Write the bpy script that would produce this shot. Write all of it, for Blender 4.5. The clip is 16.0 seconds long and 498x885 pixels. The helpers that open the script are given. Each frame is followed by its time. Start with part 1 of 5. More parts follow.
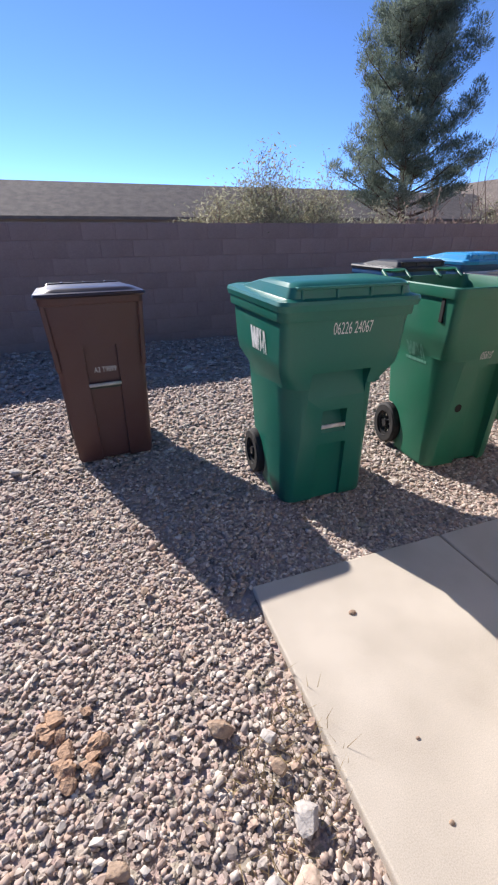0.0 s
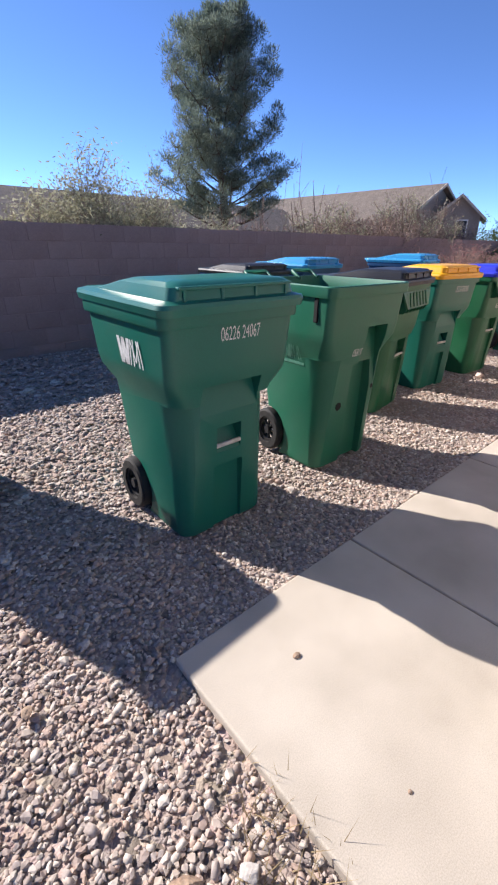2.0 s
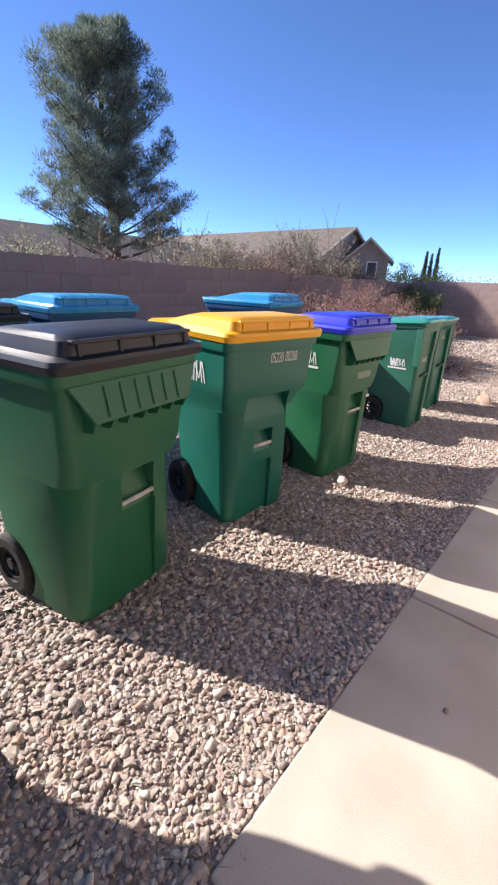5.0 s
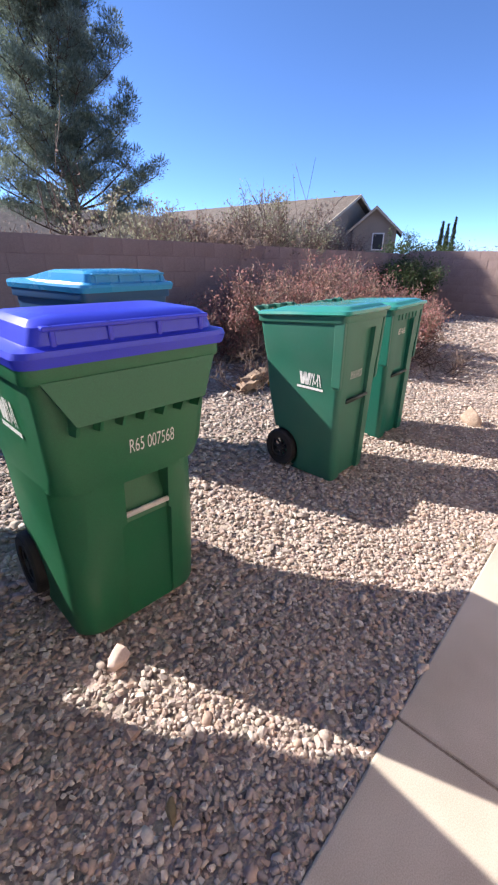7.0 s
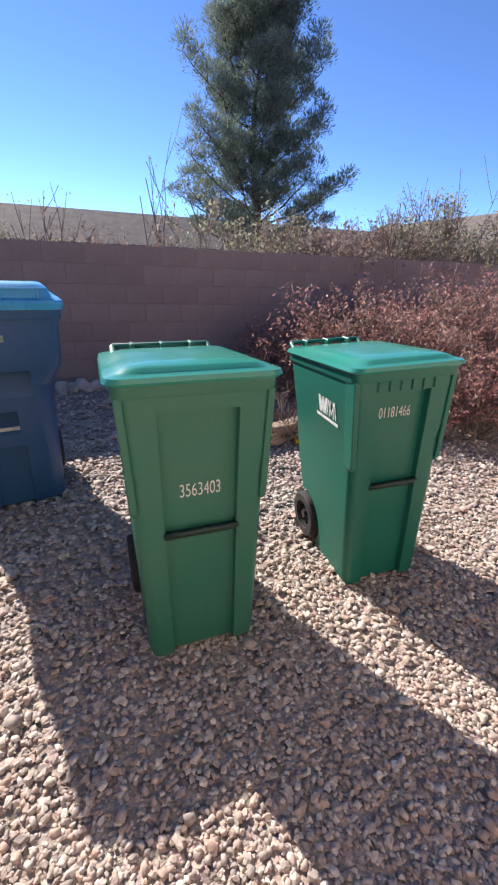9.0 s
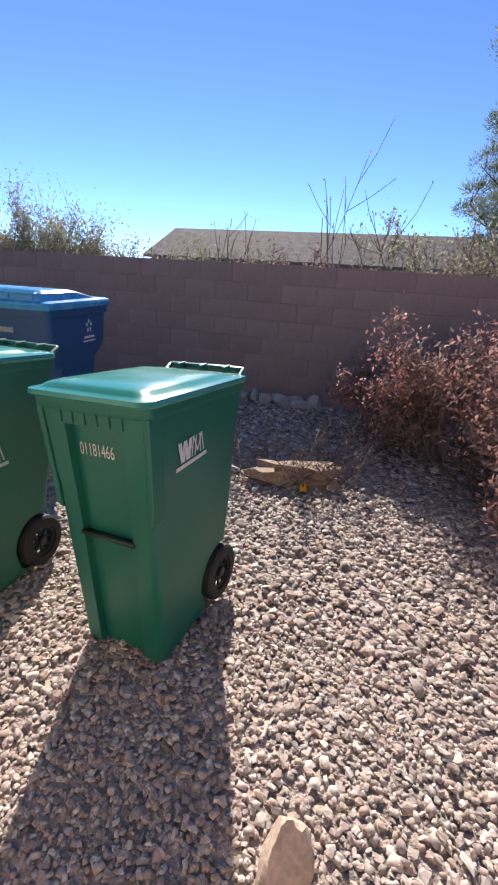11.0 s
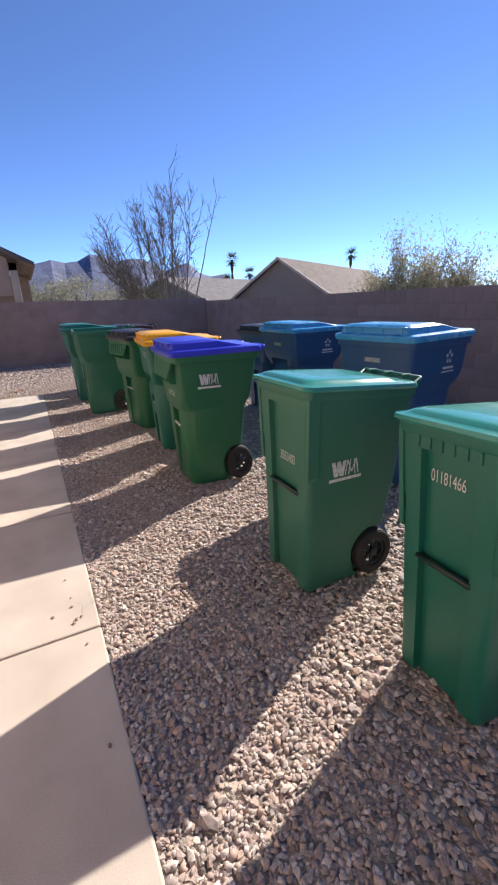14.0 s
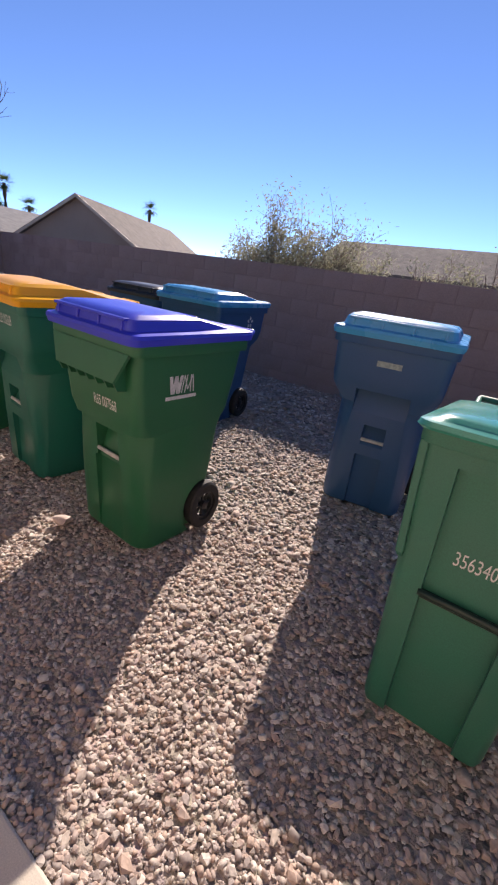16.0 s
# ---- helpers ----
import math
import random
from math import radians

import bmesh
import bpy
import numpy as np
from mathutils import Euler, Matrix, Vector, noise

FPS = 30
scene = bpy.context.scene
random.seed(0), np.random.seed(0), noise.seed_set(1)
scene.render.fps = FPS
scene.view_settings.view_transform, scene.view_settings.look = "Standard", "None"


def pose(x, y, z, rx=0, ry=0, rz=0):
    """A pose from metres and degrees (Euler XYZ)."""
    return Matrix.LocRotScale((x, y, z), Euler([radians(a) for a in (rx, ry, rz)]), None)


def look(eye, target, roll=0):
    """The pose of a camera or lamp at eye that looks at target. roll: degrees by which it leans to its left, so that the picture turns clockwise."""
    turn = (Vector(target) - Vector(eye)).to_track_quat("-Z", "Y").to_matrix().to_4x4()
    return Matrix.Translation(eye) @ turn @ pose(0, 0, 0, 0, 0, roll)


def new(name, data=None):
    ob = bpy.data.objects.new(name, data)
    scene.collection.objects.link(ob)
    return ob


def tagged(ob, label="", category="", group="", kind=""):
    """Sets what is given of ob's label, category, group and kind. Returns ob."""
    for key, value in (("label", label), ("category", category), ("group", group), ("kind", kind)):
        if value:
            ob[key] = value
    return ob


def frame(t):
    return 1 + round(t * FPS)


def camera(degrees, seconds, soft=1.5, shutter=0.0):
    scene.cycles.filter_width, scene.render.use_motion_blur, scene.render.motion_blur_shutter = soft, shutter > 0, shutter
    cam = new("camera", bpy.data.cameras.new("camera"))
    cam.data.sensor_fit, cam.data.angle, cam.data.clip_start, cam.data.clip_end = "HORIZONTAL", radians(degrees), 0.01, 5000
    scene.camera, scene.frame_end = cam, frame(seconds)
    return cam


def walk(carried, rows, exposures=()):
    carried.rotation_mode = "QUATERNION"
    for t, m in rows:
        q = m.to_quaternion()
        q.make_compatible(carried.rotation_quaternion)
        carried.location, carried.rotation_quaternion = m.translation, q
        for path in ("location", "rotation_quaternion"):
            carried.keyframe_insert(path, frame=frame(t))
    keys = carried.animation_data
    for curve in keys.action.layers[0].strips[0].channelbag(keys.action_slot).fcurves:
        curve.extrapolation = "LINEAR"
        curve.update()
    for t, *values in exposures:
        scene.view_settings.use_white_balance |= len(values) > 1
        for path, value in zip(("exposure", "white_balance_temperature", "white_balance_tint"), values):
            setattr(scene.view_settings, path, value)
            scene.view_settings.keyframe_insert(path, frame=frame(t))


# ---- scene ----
from mathutils.bvhtree import BVHTree

cam = camera(61.7, 16.0, 2.2)
PATH = [
    (0, (1.2, 0.262, 1.326), (1.806, 1.949, 0.438), -0.4),
    (0.5, (1.033, 0.309, 1.31), (1.911, 1.869, 0.418), 2.8),
    (1, (0.933, 0.345, 1.293), (2.19, 1.639, 0.43), 5.5),
    (1.5, (1.064, 0.485, 1.281), (2.353, 1.777, 0.462), 2.7),
    (1.6, (1.094, 0.464, 1.281), (2.365, 1.775, 0.465), 1.8),
    (2, (1.194, 0.607, 1.266), (2.393, 1.961, 0.412), 0.7),
    (2.5, (1.487, 0.766, 1.255), (2.801, 2.046, 0.459), 3.0),
    (3, (1.842, 0.836, 1.232), (3.141, 2.129, 0.433), 2.6),
    (3.1, (1.93, 0.798, 1.245), (3.217, 2.111, 0.459), 1.9),
    (3.2, (2.016, 0.836, 1.274), (3.276, 2.174, 0.487), 1.4),
    (5.3, (3.867, 1.11, 1.282), (5.318, 2.288, 0.571), 2.6),
    (5.5, (4.073, 1.106, 1.298), (5.518, 2.285, 0.576), 2.7),
    (6, (4.554, 1.188, 1.263), (5.967, 2.342, 0.443), 3.8),
    (6.5, (5.071, 1.235, 1.263), (6.481, 2.421, 0.484), 0.5),
    (7, (5.575, 1.285, 1.256), (6.945, 2.502, 0.456), 1.0),
    (7.5, (6.083, 1.309, 1.27), (7.426, 2.576, 0.501), 2.5),
    (8, (6.556, 1.311, 1.293), (7.633, 2.779, 0.465), 2.7),
    (8.5, (7.071, 1.333, 1.293), (7.949, 2.93, 0.468), 1.4),
    (9, (7.54, 1.309, 1.288), (8.221, 3.027, 0.523), 2.1),
    (9.5, (8.018, 1.361, 1.272), (8.549, 3.152, 0.558), 2.4),
    (9.7, (8.2, 1.372, 1.246), (8.678, 3.176, 0.528), 2.7),
    (11.8, (10.058, 1.58, 1.388), (8.783, 2.911, 0.611), 3.2),
    (12, (10.165, 1.565, 1.38), (8.759, 2.731, 0.565), 2.6),
    (12.2, (10.274, 1.537, 1.394), (8.748, 2.506, 0.538), 1.7),
    (12.5, (10.363, 1.48, 1.42), (8.702, 2.211, 0.578), 0.2),
    (13, (10.156, 1.381, 1.374), (8.398, 1.943, 0.602), 1.0),
    (13.5, (9.85, 1.372, 1.373), (8.18, 2.139, 0.585), -1.3),
    (14, (9.442, 1.417, 1.357), (7.749, 2.274, 0.726), -1.8),
    (14.5, (9.023, 1.344, 1.327), (7.546, 2.53, 0.687), 4.1),
    (15, (8.623, 1.3, 1.313), (7.328, 2.656, 0.617), 6.4),
    (15.5, (8.19, 1.282, 1.329), (7.014, 2.729, 0.606), 6.5),
    (16, (7.793, 1.252, 1.315), (6.778, 2.807, 0.571), 7.9),
]
walk(cam, [(t, look(eye, target, roll)) for t, eye, target, roll in PATH], [(0, 0.95, 6500, 14), (3, 1.08, 6550, 15), (6, 1.24, 6600, 14), (7, 1.28, 6600, 14), (7.5, 1.22, 6600, 14), (8.5, 1.1, 6500, 13), (9, 1.14, 6650, 14), (9.5, 1.18, 6750, 14), (12, 0.84, 6700, 14), (13, 0.8, 6600, 12), (13.5, 0.9, 6750, 14), (14, 0.94, 6800, 16), (15, 0.9, 7050, 19), (16, 0.82, 7100, 20)])

# ---- world and light ----
SUN_EL, SUN_AZ = 33.5, 112.5          # degrees; azimuth counted from +x towards +y
sun_dir = Vector((math.cos(radians(SUN_AZ)) * math.cos(radians(SUN_EL)), math.sin(radians(SUN_AZ)) * math.cos(radians(SUN_EL)), math.sin(radians(SUN_EL))))
world = bpy.data.worlds.new("world")
scene.world = world
world.use_nodes = True
wn = world.node_tree.nodes
sky = wn.new("ShaderNodeTexSky")
sky.sky_type = "NISHITA"
sky.sun_disc = False
sky.sun_elevation = radians(SUN_EL)
sky.sun_rotation = math.atan2(sun_dir.x, sun_dir.y)
sky.altitude = 900
sky.air_density = 0.5
sky.dust_density = 0.0
sky.ozone_density = 8.0
wn["Background"].inputs["Strength"].default_value = 0.14
world.node_tree.links.new(sky.outputs[0], wn["Background"].inputs["Color"])
lamp = bpy.data.lights.new("sun", "SUN")
lamp.energy = 4.6
lamp.angle = radians(0.55)
lamp.color = (1.0, 0.955, 0.885)
sun = new("sun", lamp)
sun.matrix_world = look((0, 0, 30), Vector((0, 0, 30)) - sun_dir)

# ---- materials ----
def material(name, col, col2=None, rough=0.6, scale=12.0, fine=140.0, bump=0.15, bump_dist=0.004, metal=0.0, spec=0.5,
             stain=0.25, contrast=(0.35, 0.65), obj_random=0.0, island=0.0, coat=0.0):
    """Two-scale noise over two colours, with bump and varied gloss."""
    m = bpy.data.materials.new(name)
    m.use_nodes = True
    nt = m.node_tree
    n, l = nt.nodes, nt.links
    bsdf = n["Principled BSDF"]
    bsdf.inputs["Metallic"].default_value = metal
    bsdf.inputs["Specular IOR Level"].default_value = spec
    bsdf.inputs["Coat Weight"].default_value = coat
    tc = n.new("ShaderNodeTexCoord")
    big = n.new("ShaderNodeTexNoise")
    big.inputs["Scale"].default_value = scale
    big.inputs["Detail"].default_value = 6
    small = n.new("ShaderNodeTexNoise")
    small.inputs["Scale"].default_value = fine
    small.inputs["Detail"].default_value = 3
    l.new(tc.outputs["Object"], big.inputs["Vector"])
    l.new(tc.outputs["Object"], small.inputs["Vector"])
    ramp = n.new("ShaderNodeValToRGB")
    ramp.color_ramp.elements[0].position, ramp.color_ramp.elements[1].position = contrast
    ramp.color_ramp.elements[0].color = (*col, 1)
    ramp.color_ramp.elements[1].color = (*(col2 or [c * 0.8 for c in col]), 1)
    l.new(big.outputs["Fac"], ramp.inputs["Fac"])
    mix = n.new("ShaderNodeMix")
    mix.data_type, mix.blend_type = "RGBA", "MULTIPLY"
    mix.inputs[0].default_value = stain
    l.new(ramp.outputs["Color"], mix.inputs[6])
    ramp2 = n.new("ShaderNodeValToRGB")
    ramp2.color_ramp.elements[0].position, ramp2.color_ramp.elements[1].position = 0.3, 0.75
    ramp2.color_ramp.elements[0].color = (0.35, 0.35, 0.35, 1)
    ramp2.color_ramp.elements[1].color = (1.25, 1.25, 1.25, 1)
    l.new(small.outputs["Fac"], ramp2.inputs["Fac"])
    l.new(ramp2.outputs["Color"], mix.inputs[7])
    out = mix.outputs[2]
    if obj_random or island:
        src = n.new("ShaderNodeObjectInfo" if obj_random else "ShaderNodeNewGeometry")
        val = src.outputs["Random" if obj_random else "Random Per Island"]
        amount = obj_random or island
        mr = n.new("ShaderNodeMapRange")
        mr.inputs["To Min"].default_value, mr.inputs["To Max"].default_value = 1 - amount, 1 + amount
        l.new(val, mr.inputs["Value"])
        hsv = n.new("ShaderNodeHueSaturation")
        l.new(mr.outputs[0], hsv.inputs["Value"])
        l.new(out, hsv.inputs["Color"])
        out = hsv.outputs["Color"]
    l.new(out, bsdf.inputs["Base Color"])
    rr = n.new("ShaderNodeMapRange")
    rr.inputs["To Min"].default_value, rr.inputs["To Max"].default_value = max(0.02, rough - 0.1), min(1, rough + 0.12)
    l.new(big.outputs["Fac"], rr.inputs["Value"])
    l.new(rr.outputs[0], bsdf.inputs["Roughness"])
    if bump:
        b = n.new("ShaderNodeBump")
        b.inputs["Strength"].default_value, b.inputs["Distance"].default_value = bump, bump_dist
        l.new(small.outputs["Fac"], b.inputs["Height"])
        l.new(b.outputs["Normal"], bsdf.inputs["Normal"])
    return m


def stone_material(name, palette, rough=0.85, island=True, fine=60.0):
    """Stones, each of its own colour out of a palette."""
    m = material(name, palette[0], None, rough, 8, fine, 0.3, 0.006, stain=0.5)
    n, l = m.node_tree.nodes, m.node_tree.links
    geo = n.new("ShaderNodeNewGeometry")
    ramp = n.new("ShaderNodeValToRGB")
    ramp.color_ramp.interpolation = "CONSTANT"
    e = ramp.color_ramp.elements
    while len(e) < len(palette):
        e.new(0.5)
    for i, c in enumerate(palette):
        e[i].position = i / len(palette)
        e[i].color = (*c, 1)
    l.new(geo.outputs["Random Per Island"], ramp.inputs["Fac"])
    mixes = [x for x in n if x.bl_idname == "ShaderNodeMix"]
    l.new(ramp.outputs["Color"], mixes[0].inputs[6])
    return m


def plastic(name, col, rough=0.42, fade=0.25, dusty=0.25):
    return material(name, col, [c * (1 - fade) + fade * 0.16 for c in col], rough, 5.0, 260.0, 0.12, 0.0015, stain=dusty, spec=0.45)


GREEN_A = plastic("green_plastic", (0.006, 0.132, 0.092), 0.4, 0.05)
GREEN_B = plastic("faded_green_plastic", (0.014, 0.150, 0.085), 0.45, 0.10)
GREEN_C = plastic("grass_green_plastic", (0.013, 0.128, 0.055), 0.42, 0.06)
GREEN_D = plastic("dusty_green_plastic", (0.024, 0.150, 0.098), 0.46, 0.10)
LID_GREEN = plastic("green_lid_plastic", (0.010, 0.15, 0.112), 0.34, 0.08)
# green lid colour lightened to mint to carry the sun's sheen
LID_MINT = plastic("mint_sheen_green_lid", (0.030, 0.27, 0.200), 0.19, 0.12)
YELLOW = plastic("yellow_lid", (0.85, 0.40, 0.012), 0.35, 0.02, 0.15)
PURPLE = plastic("violet_blue_lid", (0.030, 0.042, 0.54), 0.34, 0.03, 0.15)
BLUE_LID = plastic("light_blue_lid", (0.045, 0.33, 0.62), 0.26, 0.05, 0.2)
BLUE_BODY = plastic("navy_blue_plastic", (0.018, 0.082, 0.205), 0.45, 0.06)
DARK_LID = plastic("charcoal_lid", (0.018, 0.019, 0.024), 0.42, 0.08)
BROWN = plastic("brown_plastic", (0.088, 0.036, 0.031), 0.45, 0.08)
BROWN_LID = plastic("dark_brown_lid", (0.035, 0.02, 0.022), 0.32, 0.06)
GREY_RIM = plastic("grey_rim_plastic", (0.42, 0.43, 0.44), 0.45, 0.05)
RUBBER = material("black_rubber", (0.012, 0.012, 0.012), (0.03, 0.028, 0.026), 0.75, 20, 200, 0.3)
HUB = plastic("black_hub_plastic", (0.02, 0.02, 0.021), 0.45, 0.05)
BAR_WHITE = material("worn_white_bar", (0.62, 0.60, 0.54), (0.42, 0.40, 0.36), 0.45, 30, 200, 0.1)
BAR_DARK = plastic("dark_bar", (0.012, 0.03, 0.022), 0.4, 0.03)
WHITE = material("white_print", (0.74, 0.75, 0.73), (0.55, 0.57, 0.55), 0.55, 60, 400, 0.0, stain=0.25)
WORN_PRINT = material("rubbed_off_print", (0.09, 0.25, 0.18), (0.04, 0.19, 0.125), 0.6, 40, 200, 0.0, stain=0.35)
GREY_PRINT = material("faded_grey_print", (0.40, 0.45, 0.42), (0.25, 0.30, 0.28), 0.6, 60, 300, 0.0, stain=0.35)
BLACK = material("dark_hole", (0.006, 0.006, 0.006), (0.01, 0.01, 0.01), 0.9, bump=0.0)
CONCRETE = material("concrete_slab", (0.57, 0.505, 0.42), (0.43, 0.375, 0.305), 0.88, 3.0, 300.0, 0.05, 0.001, stain=0.30, contrast=(0.32, 0.72))
BLOCK = material("brown_concrete_block", (0.365, 0.270, 0.245), (0.300, 0.216, 0.194), 0.92, 2.0, 150, 0.4, 0.004, stain=0.45, obj_random=0.07)
BLOCK_REST = material("brown_concrete_block_far", (0.365, 0.270, 0.245), (0.300, 0.216, 0.194), 0.92, 2.0, 150, 0.4, 0.004, stain=0.45, island=0.07)
MORTAR = material("mortar", (0.33, 0.235, 0.21), (0.26, 0.185, 0.165), 0.95, 6, 120, 0.4)
STUCCO = material("cream_stucco", (0.74, 0.68, 0.55), (0.67, 0.61, 0.49), 0.9, 2.0, 130, 0.5, 0.004, stain=0.2)
STUCCO_FAR = material("tan_stucco", (0.34, 0.27, 0.21), (0.29, 0.23, 0.18), 0.9, 0.7, 60, 0.3, stain=0.25)
BRICK = material("pale_red_brick", (0.47, 0.30, 0.25), (0.55, 0.40, 0.34), 0.85, 5, 120, 0.4, 0.004, stain=0.35, obj_random=0.18)
TRIM = material("cream_trim_paint", (0.55, 0.45, 0.33), (0.46, 0.38, 0.28), 0.6, 4, 120, 0.1, stain=0.2)
WINDOW_WHITE = material("white_window_frame", (0.78, 0.76, 0.70), (0.66, 0.64, 0.6), 0.45, 8, 150, 0.05, stain=0.15)
SHINGLE = material("asphalt_shingles", (0.20, 0.16, 0.13), (0.145, 0.12, 0.10), 0.95, 2.5, 45, 0.7, 0.03, stain=0.55)
SHINGLE_GREY = material("grey_shingles", (0.24, 0.23, 0.22), (0.17, 0.165, 0.16), 0.95, 2.5, 45, 0.7, 0.03, stain=0.5)
BARK = material("pine_bark", (0.11, 0.075, 0.05), (0.06, 0.042, 0.03), 0.95, 4, 40, 0.8, 0.02, stain=0.6)
TWIG = material("grey_twig", (0.32, 0.25, 0.20), (0.22, 0.165, 0.13), 0.9, 6, 60, 0.3, stain=0.4)
TREE_TWIG = material("grey_olive_twig", (0.20, 0.185, 0.15), (0.14, 0.125, 0.10), 0.9, 6, 60, 0.3, stain=0.4)
FASCIA = material("brown_fascia_paint", (0.20, 0.145, 0.105), (0.15, 0.11, 0.08), 0.6, 4, 120, 0.1, stain=0.3)
SCREEN = material("grey_door_screen", (0.17, 0.17, 0.175), (0.12, 0.12, 0.125), 0.6, 4, 300, 0.2, stain=0.3)
# tan stucco made lighter and warmer to offset the shade under the porch roof
PORCH_TAN = material("shade_lifted_tan_stucco", (0.50, 0.36, 0.26), (0.43, 0.31, 0.22), 0.9, 1.5, 80, 0.3, stain=0.25)
PINK_STONE = material("smooth_pink_stone", (0.60, 0.47, 0.40), (0.52, 0.40, 0.34), 0.7, 20, 120, 0.1, stain=0.2)
TWIG_DARK = material("dark_twig", (0.19, 0.125, 0.10), (0.11, 0.08, 0.065), 0.9, 6, 60, 0.3, stain=0.4)
PINE = material("pine_needles", (0.135, 0.185, 0.145), (0.20, 0.245, 0.19), 0.7, 0.8, 6, 0.0, stain=0.35, island=0.35)
OLIVE = material("olive_leaves", (0.27, 0.27, 0.17), (0.37, 0.355, 0.25), 0.65, 1.5, 9, 0.0, stain=0.3, island=0.4)
RED_LEAF = material("reddish_leaves", (0.40, 0.175, 0.165), (0.40, 0.26, 0.205), 0.6, 2.0, 12, 0.0, stain=0.3, island=0.45)
DRY_LEAF = material("dry_tan_leaves", (0.30, 0.225, 0.19), (0.24, 0.165, 0.14), 0.75, 2.0, 12, 0.0, stain=0.3, island=0.4)
GREEN_LEAF = material("dark_green_leaves", (0.045, 0.075, 0.025), (0.075, 0.11, 0.04), 0.6, 2.0, 12, 0.0, stain=0.3, island=0.4)
CYPRESS = material("cypress_leaves", (0.020, 0.036, 0.018), (0.035, 0.055, 0.025), 0.8, 1.0, 8, 0.0, stain=0.3, island=0.3)
DRY_GRASS = material("dry_grass", (0.42, 0.33, 0.19), (0.32, 0.24, 0.13), 0.8, 9, 60, 0.0, stain=0.3, island=0.3)
ROCKY = material("tan_rock", (0.42, 0.31, 0.22), (0.30, 0.20, 0.14), 0.9, 9, 70, 0.7, 0.01, stain=0.5)
JOINT_DIRT = material("sandy_joint_dirt", (0.33, 0.27, 0.21), (0.22, 0.18, 0.14), 0.95, 12, 90, 0.6, 0.004, stain=0.6)
TAN_ROCK = material("tan_pink_rock", (0.55, 0.42, 0.33), (0.44, 0.33, 0.25), 0.9, 7, 60, 0.6, 0.01, stain=0.4)
PALE_ROCK = material("pale_rock", (0.50, 0.46, 0.42), (0.40, 0.36, 0.33), 0.9, 9, 70, 0.5, 0.01, stain=0.4)
# blue rock colour carries the haze of distance; no haze is rendered
MOUNTAIN = material("haze_blue_mountain_rock", (0.15, 0.18, 0.28), (0.085, 0.11, 0.20), 1.0, 0.02, 0.12, 0.0, stain=0.5)
GRAVEL = stone_material("pinkish_gravel", [(0.470, 0.384, 0.326), (0.389, 0.305, 0.261), (0.570, 0.492, 0.425), (0.440, 0.330, 0.272), (0.340, 0.281, 0.247),
                                           (0.510, 0.424, 0.351), (0.419, 0.350, 0.311), (0.629, 0.557, 0.478), (0.480, 0.350, 0.276)])
CLAY = material("orange_clay", (0.46, 0.29, 0.185), (0.38, 0.25, 0.17), 0.95, 14, 90, 0.8, 0.01, stain=0.6)
SOIL = material("sandy_soil", (0.40, 0.31, 0.25), (0.29, 0.23, 0.19), 0.95, 9, 55, 0.9, 0.02, stain=0.7)

# coarse pebble relief for the ground under the loose stones
_n, _l = SOIL.node_tree.nodes, SOIL.node_tree.links
_v = _n.new("ShaderNodeTexVoronoi")
_v.inputs["Scale"].default_value = 26
_tc = _n.new("ShaderNodeTexCoord")
_l.new(_tc.outputs["Object"], _v.inputs["Vector"])
_mx = [x for x in _n if x.bl_idname == "ShaderNodeMix"][0]
_cr = _n.new("ShaderNodeMix")
_cr.data_type, _cr.blend_type = "RGBA", "MIX"
_cr.inputs[0].default_value = 0.6
_hs = _n.new("ShaderNodeHueSaturation")
_hs.inputs["Saturation"].default_value = 0.12
_hs.inputs["Value"].default_value = 0.62
_l.new(_v.outputs["Color"], _hs.inputs["Color"])
_l.new(_mx.outputs[2], _cr.inputs[6])
_mu = _n.new("ShaderNodeMix")
_mu.data_type, _mu.blend_type = "RGBA", "MULTIPLY"
_mu.inputs[0].default_value = 1.0
_mu.inputs[7].default_value = (0.85, 0.68, 0.58, 1)
_l.new(_hs.outputs["Color"], _mu.inputs[6])
_l.new(_mu.outputs[2], _cr.inputs[7])
_l.new(_cr.outputs[2], _n["Principled BSDF"].inputs["Base Color"])
_bp = [x for x in _n if x.bl_idname == "ShaderNodeBump"][0]
_bp2 = _n.new("ShaderNodeBump")
_bp2.invert = True
_bp2.inputs["Strength"].default_value, _bp2.inputs["Distance"].default_value = 0.9, 0.02
_l.new(_v.outputs["Distance"], _bp2.inputs["Height"])
_l.new(_bp.outputs["Normal"], _bp2.inputs["Normal"])
_l.new(_bp2.outputs["Normal"], _n["Principled BSDF"].inputs["Normal"])


def leafy(m, amount):
    """Let light through the blades of a leaf material."""
    n, l = m.node_tree.nodes, m.node_tree.links
    b = n["Principled BSDF"]
    t = n.new("ShaderNodeBsdfTranslucent")
    l.new(b.inputs["Base Color"].links[0].from_socket, t.inputs["Color"])
    mx = n.new("ShaderNodeMixShader")
    mx.inputs[0].default_value = amount
    l.new(b.outputs[0], mx.inputs[1])
    l.new(t.outputs[0], mx.inputs[2])
    l.new(mx.outputs[0], n["Material Output"].inputs["Surface"])


for _m in (PINE, OLIVE, RED_LEAF, DRY_LEAF, GREEN_LEAF, DRY_GRASS):
    leafy(_m, 0.45)


def glass_material():
    m = bpy.data.materials.new("window_glass")
    m.use_nodes = True
    b = m.node_tree.nodes["Principled BSDF"]
    b.inputs["Base Color"].default_value = (0.9, 0.95, 0.95, 1)
    b.inputs["Roughness"].default_value = 0.03
    b.inputs["Transmission Weight"].default_value = 1.0
    return m


GLASS = glass_material()

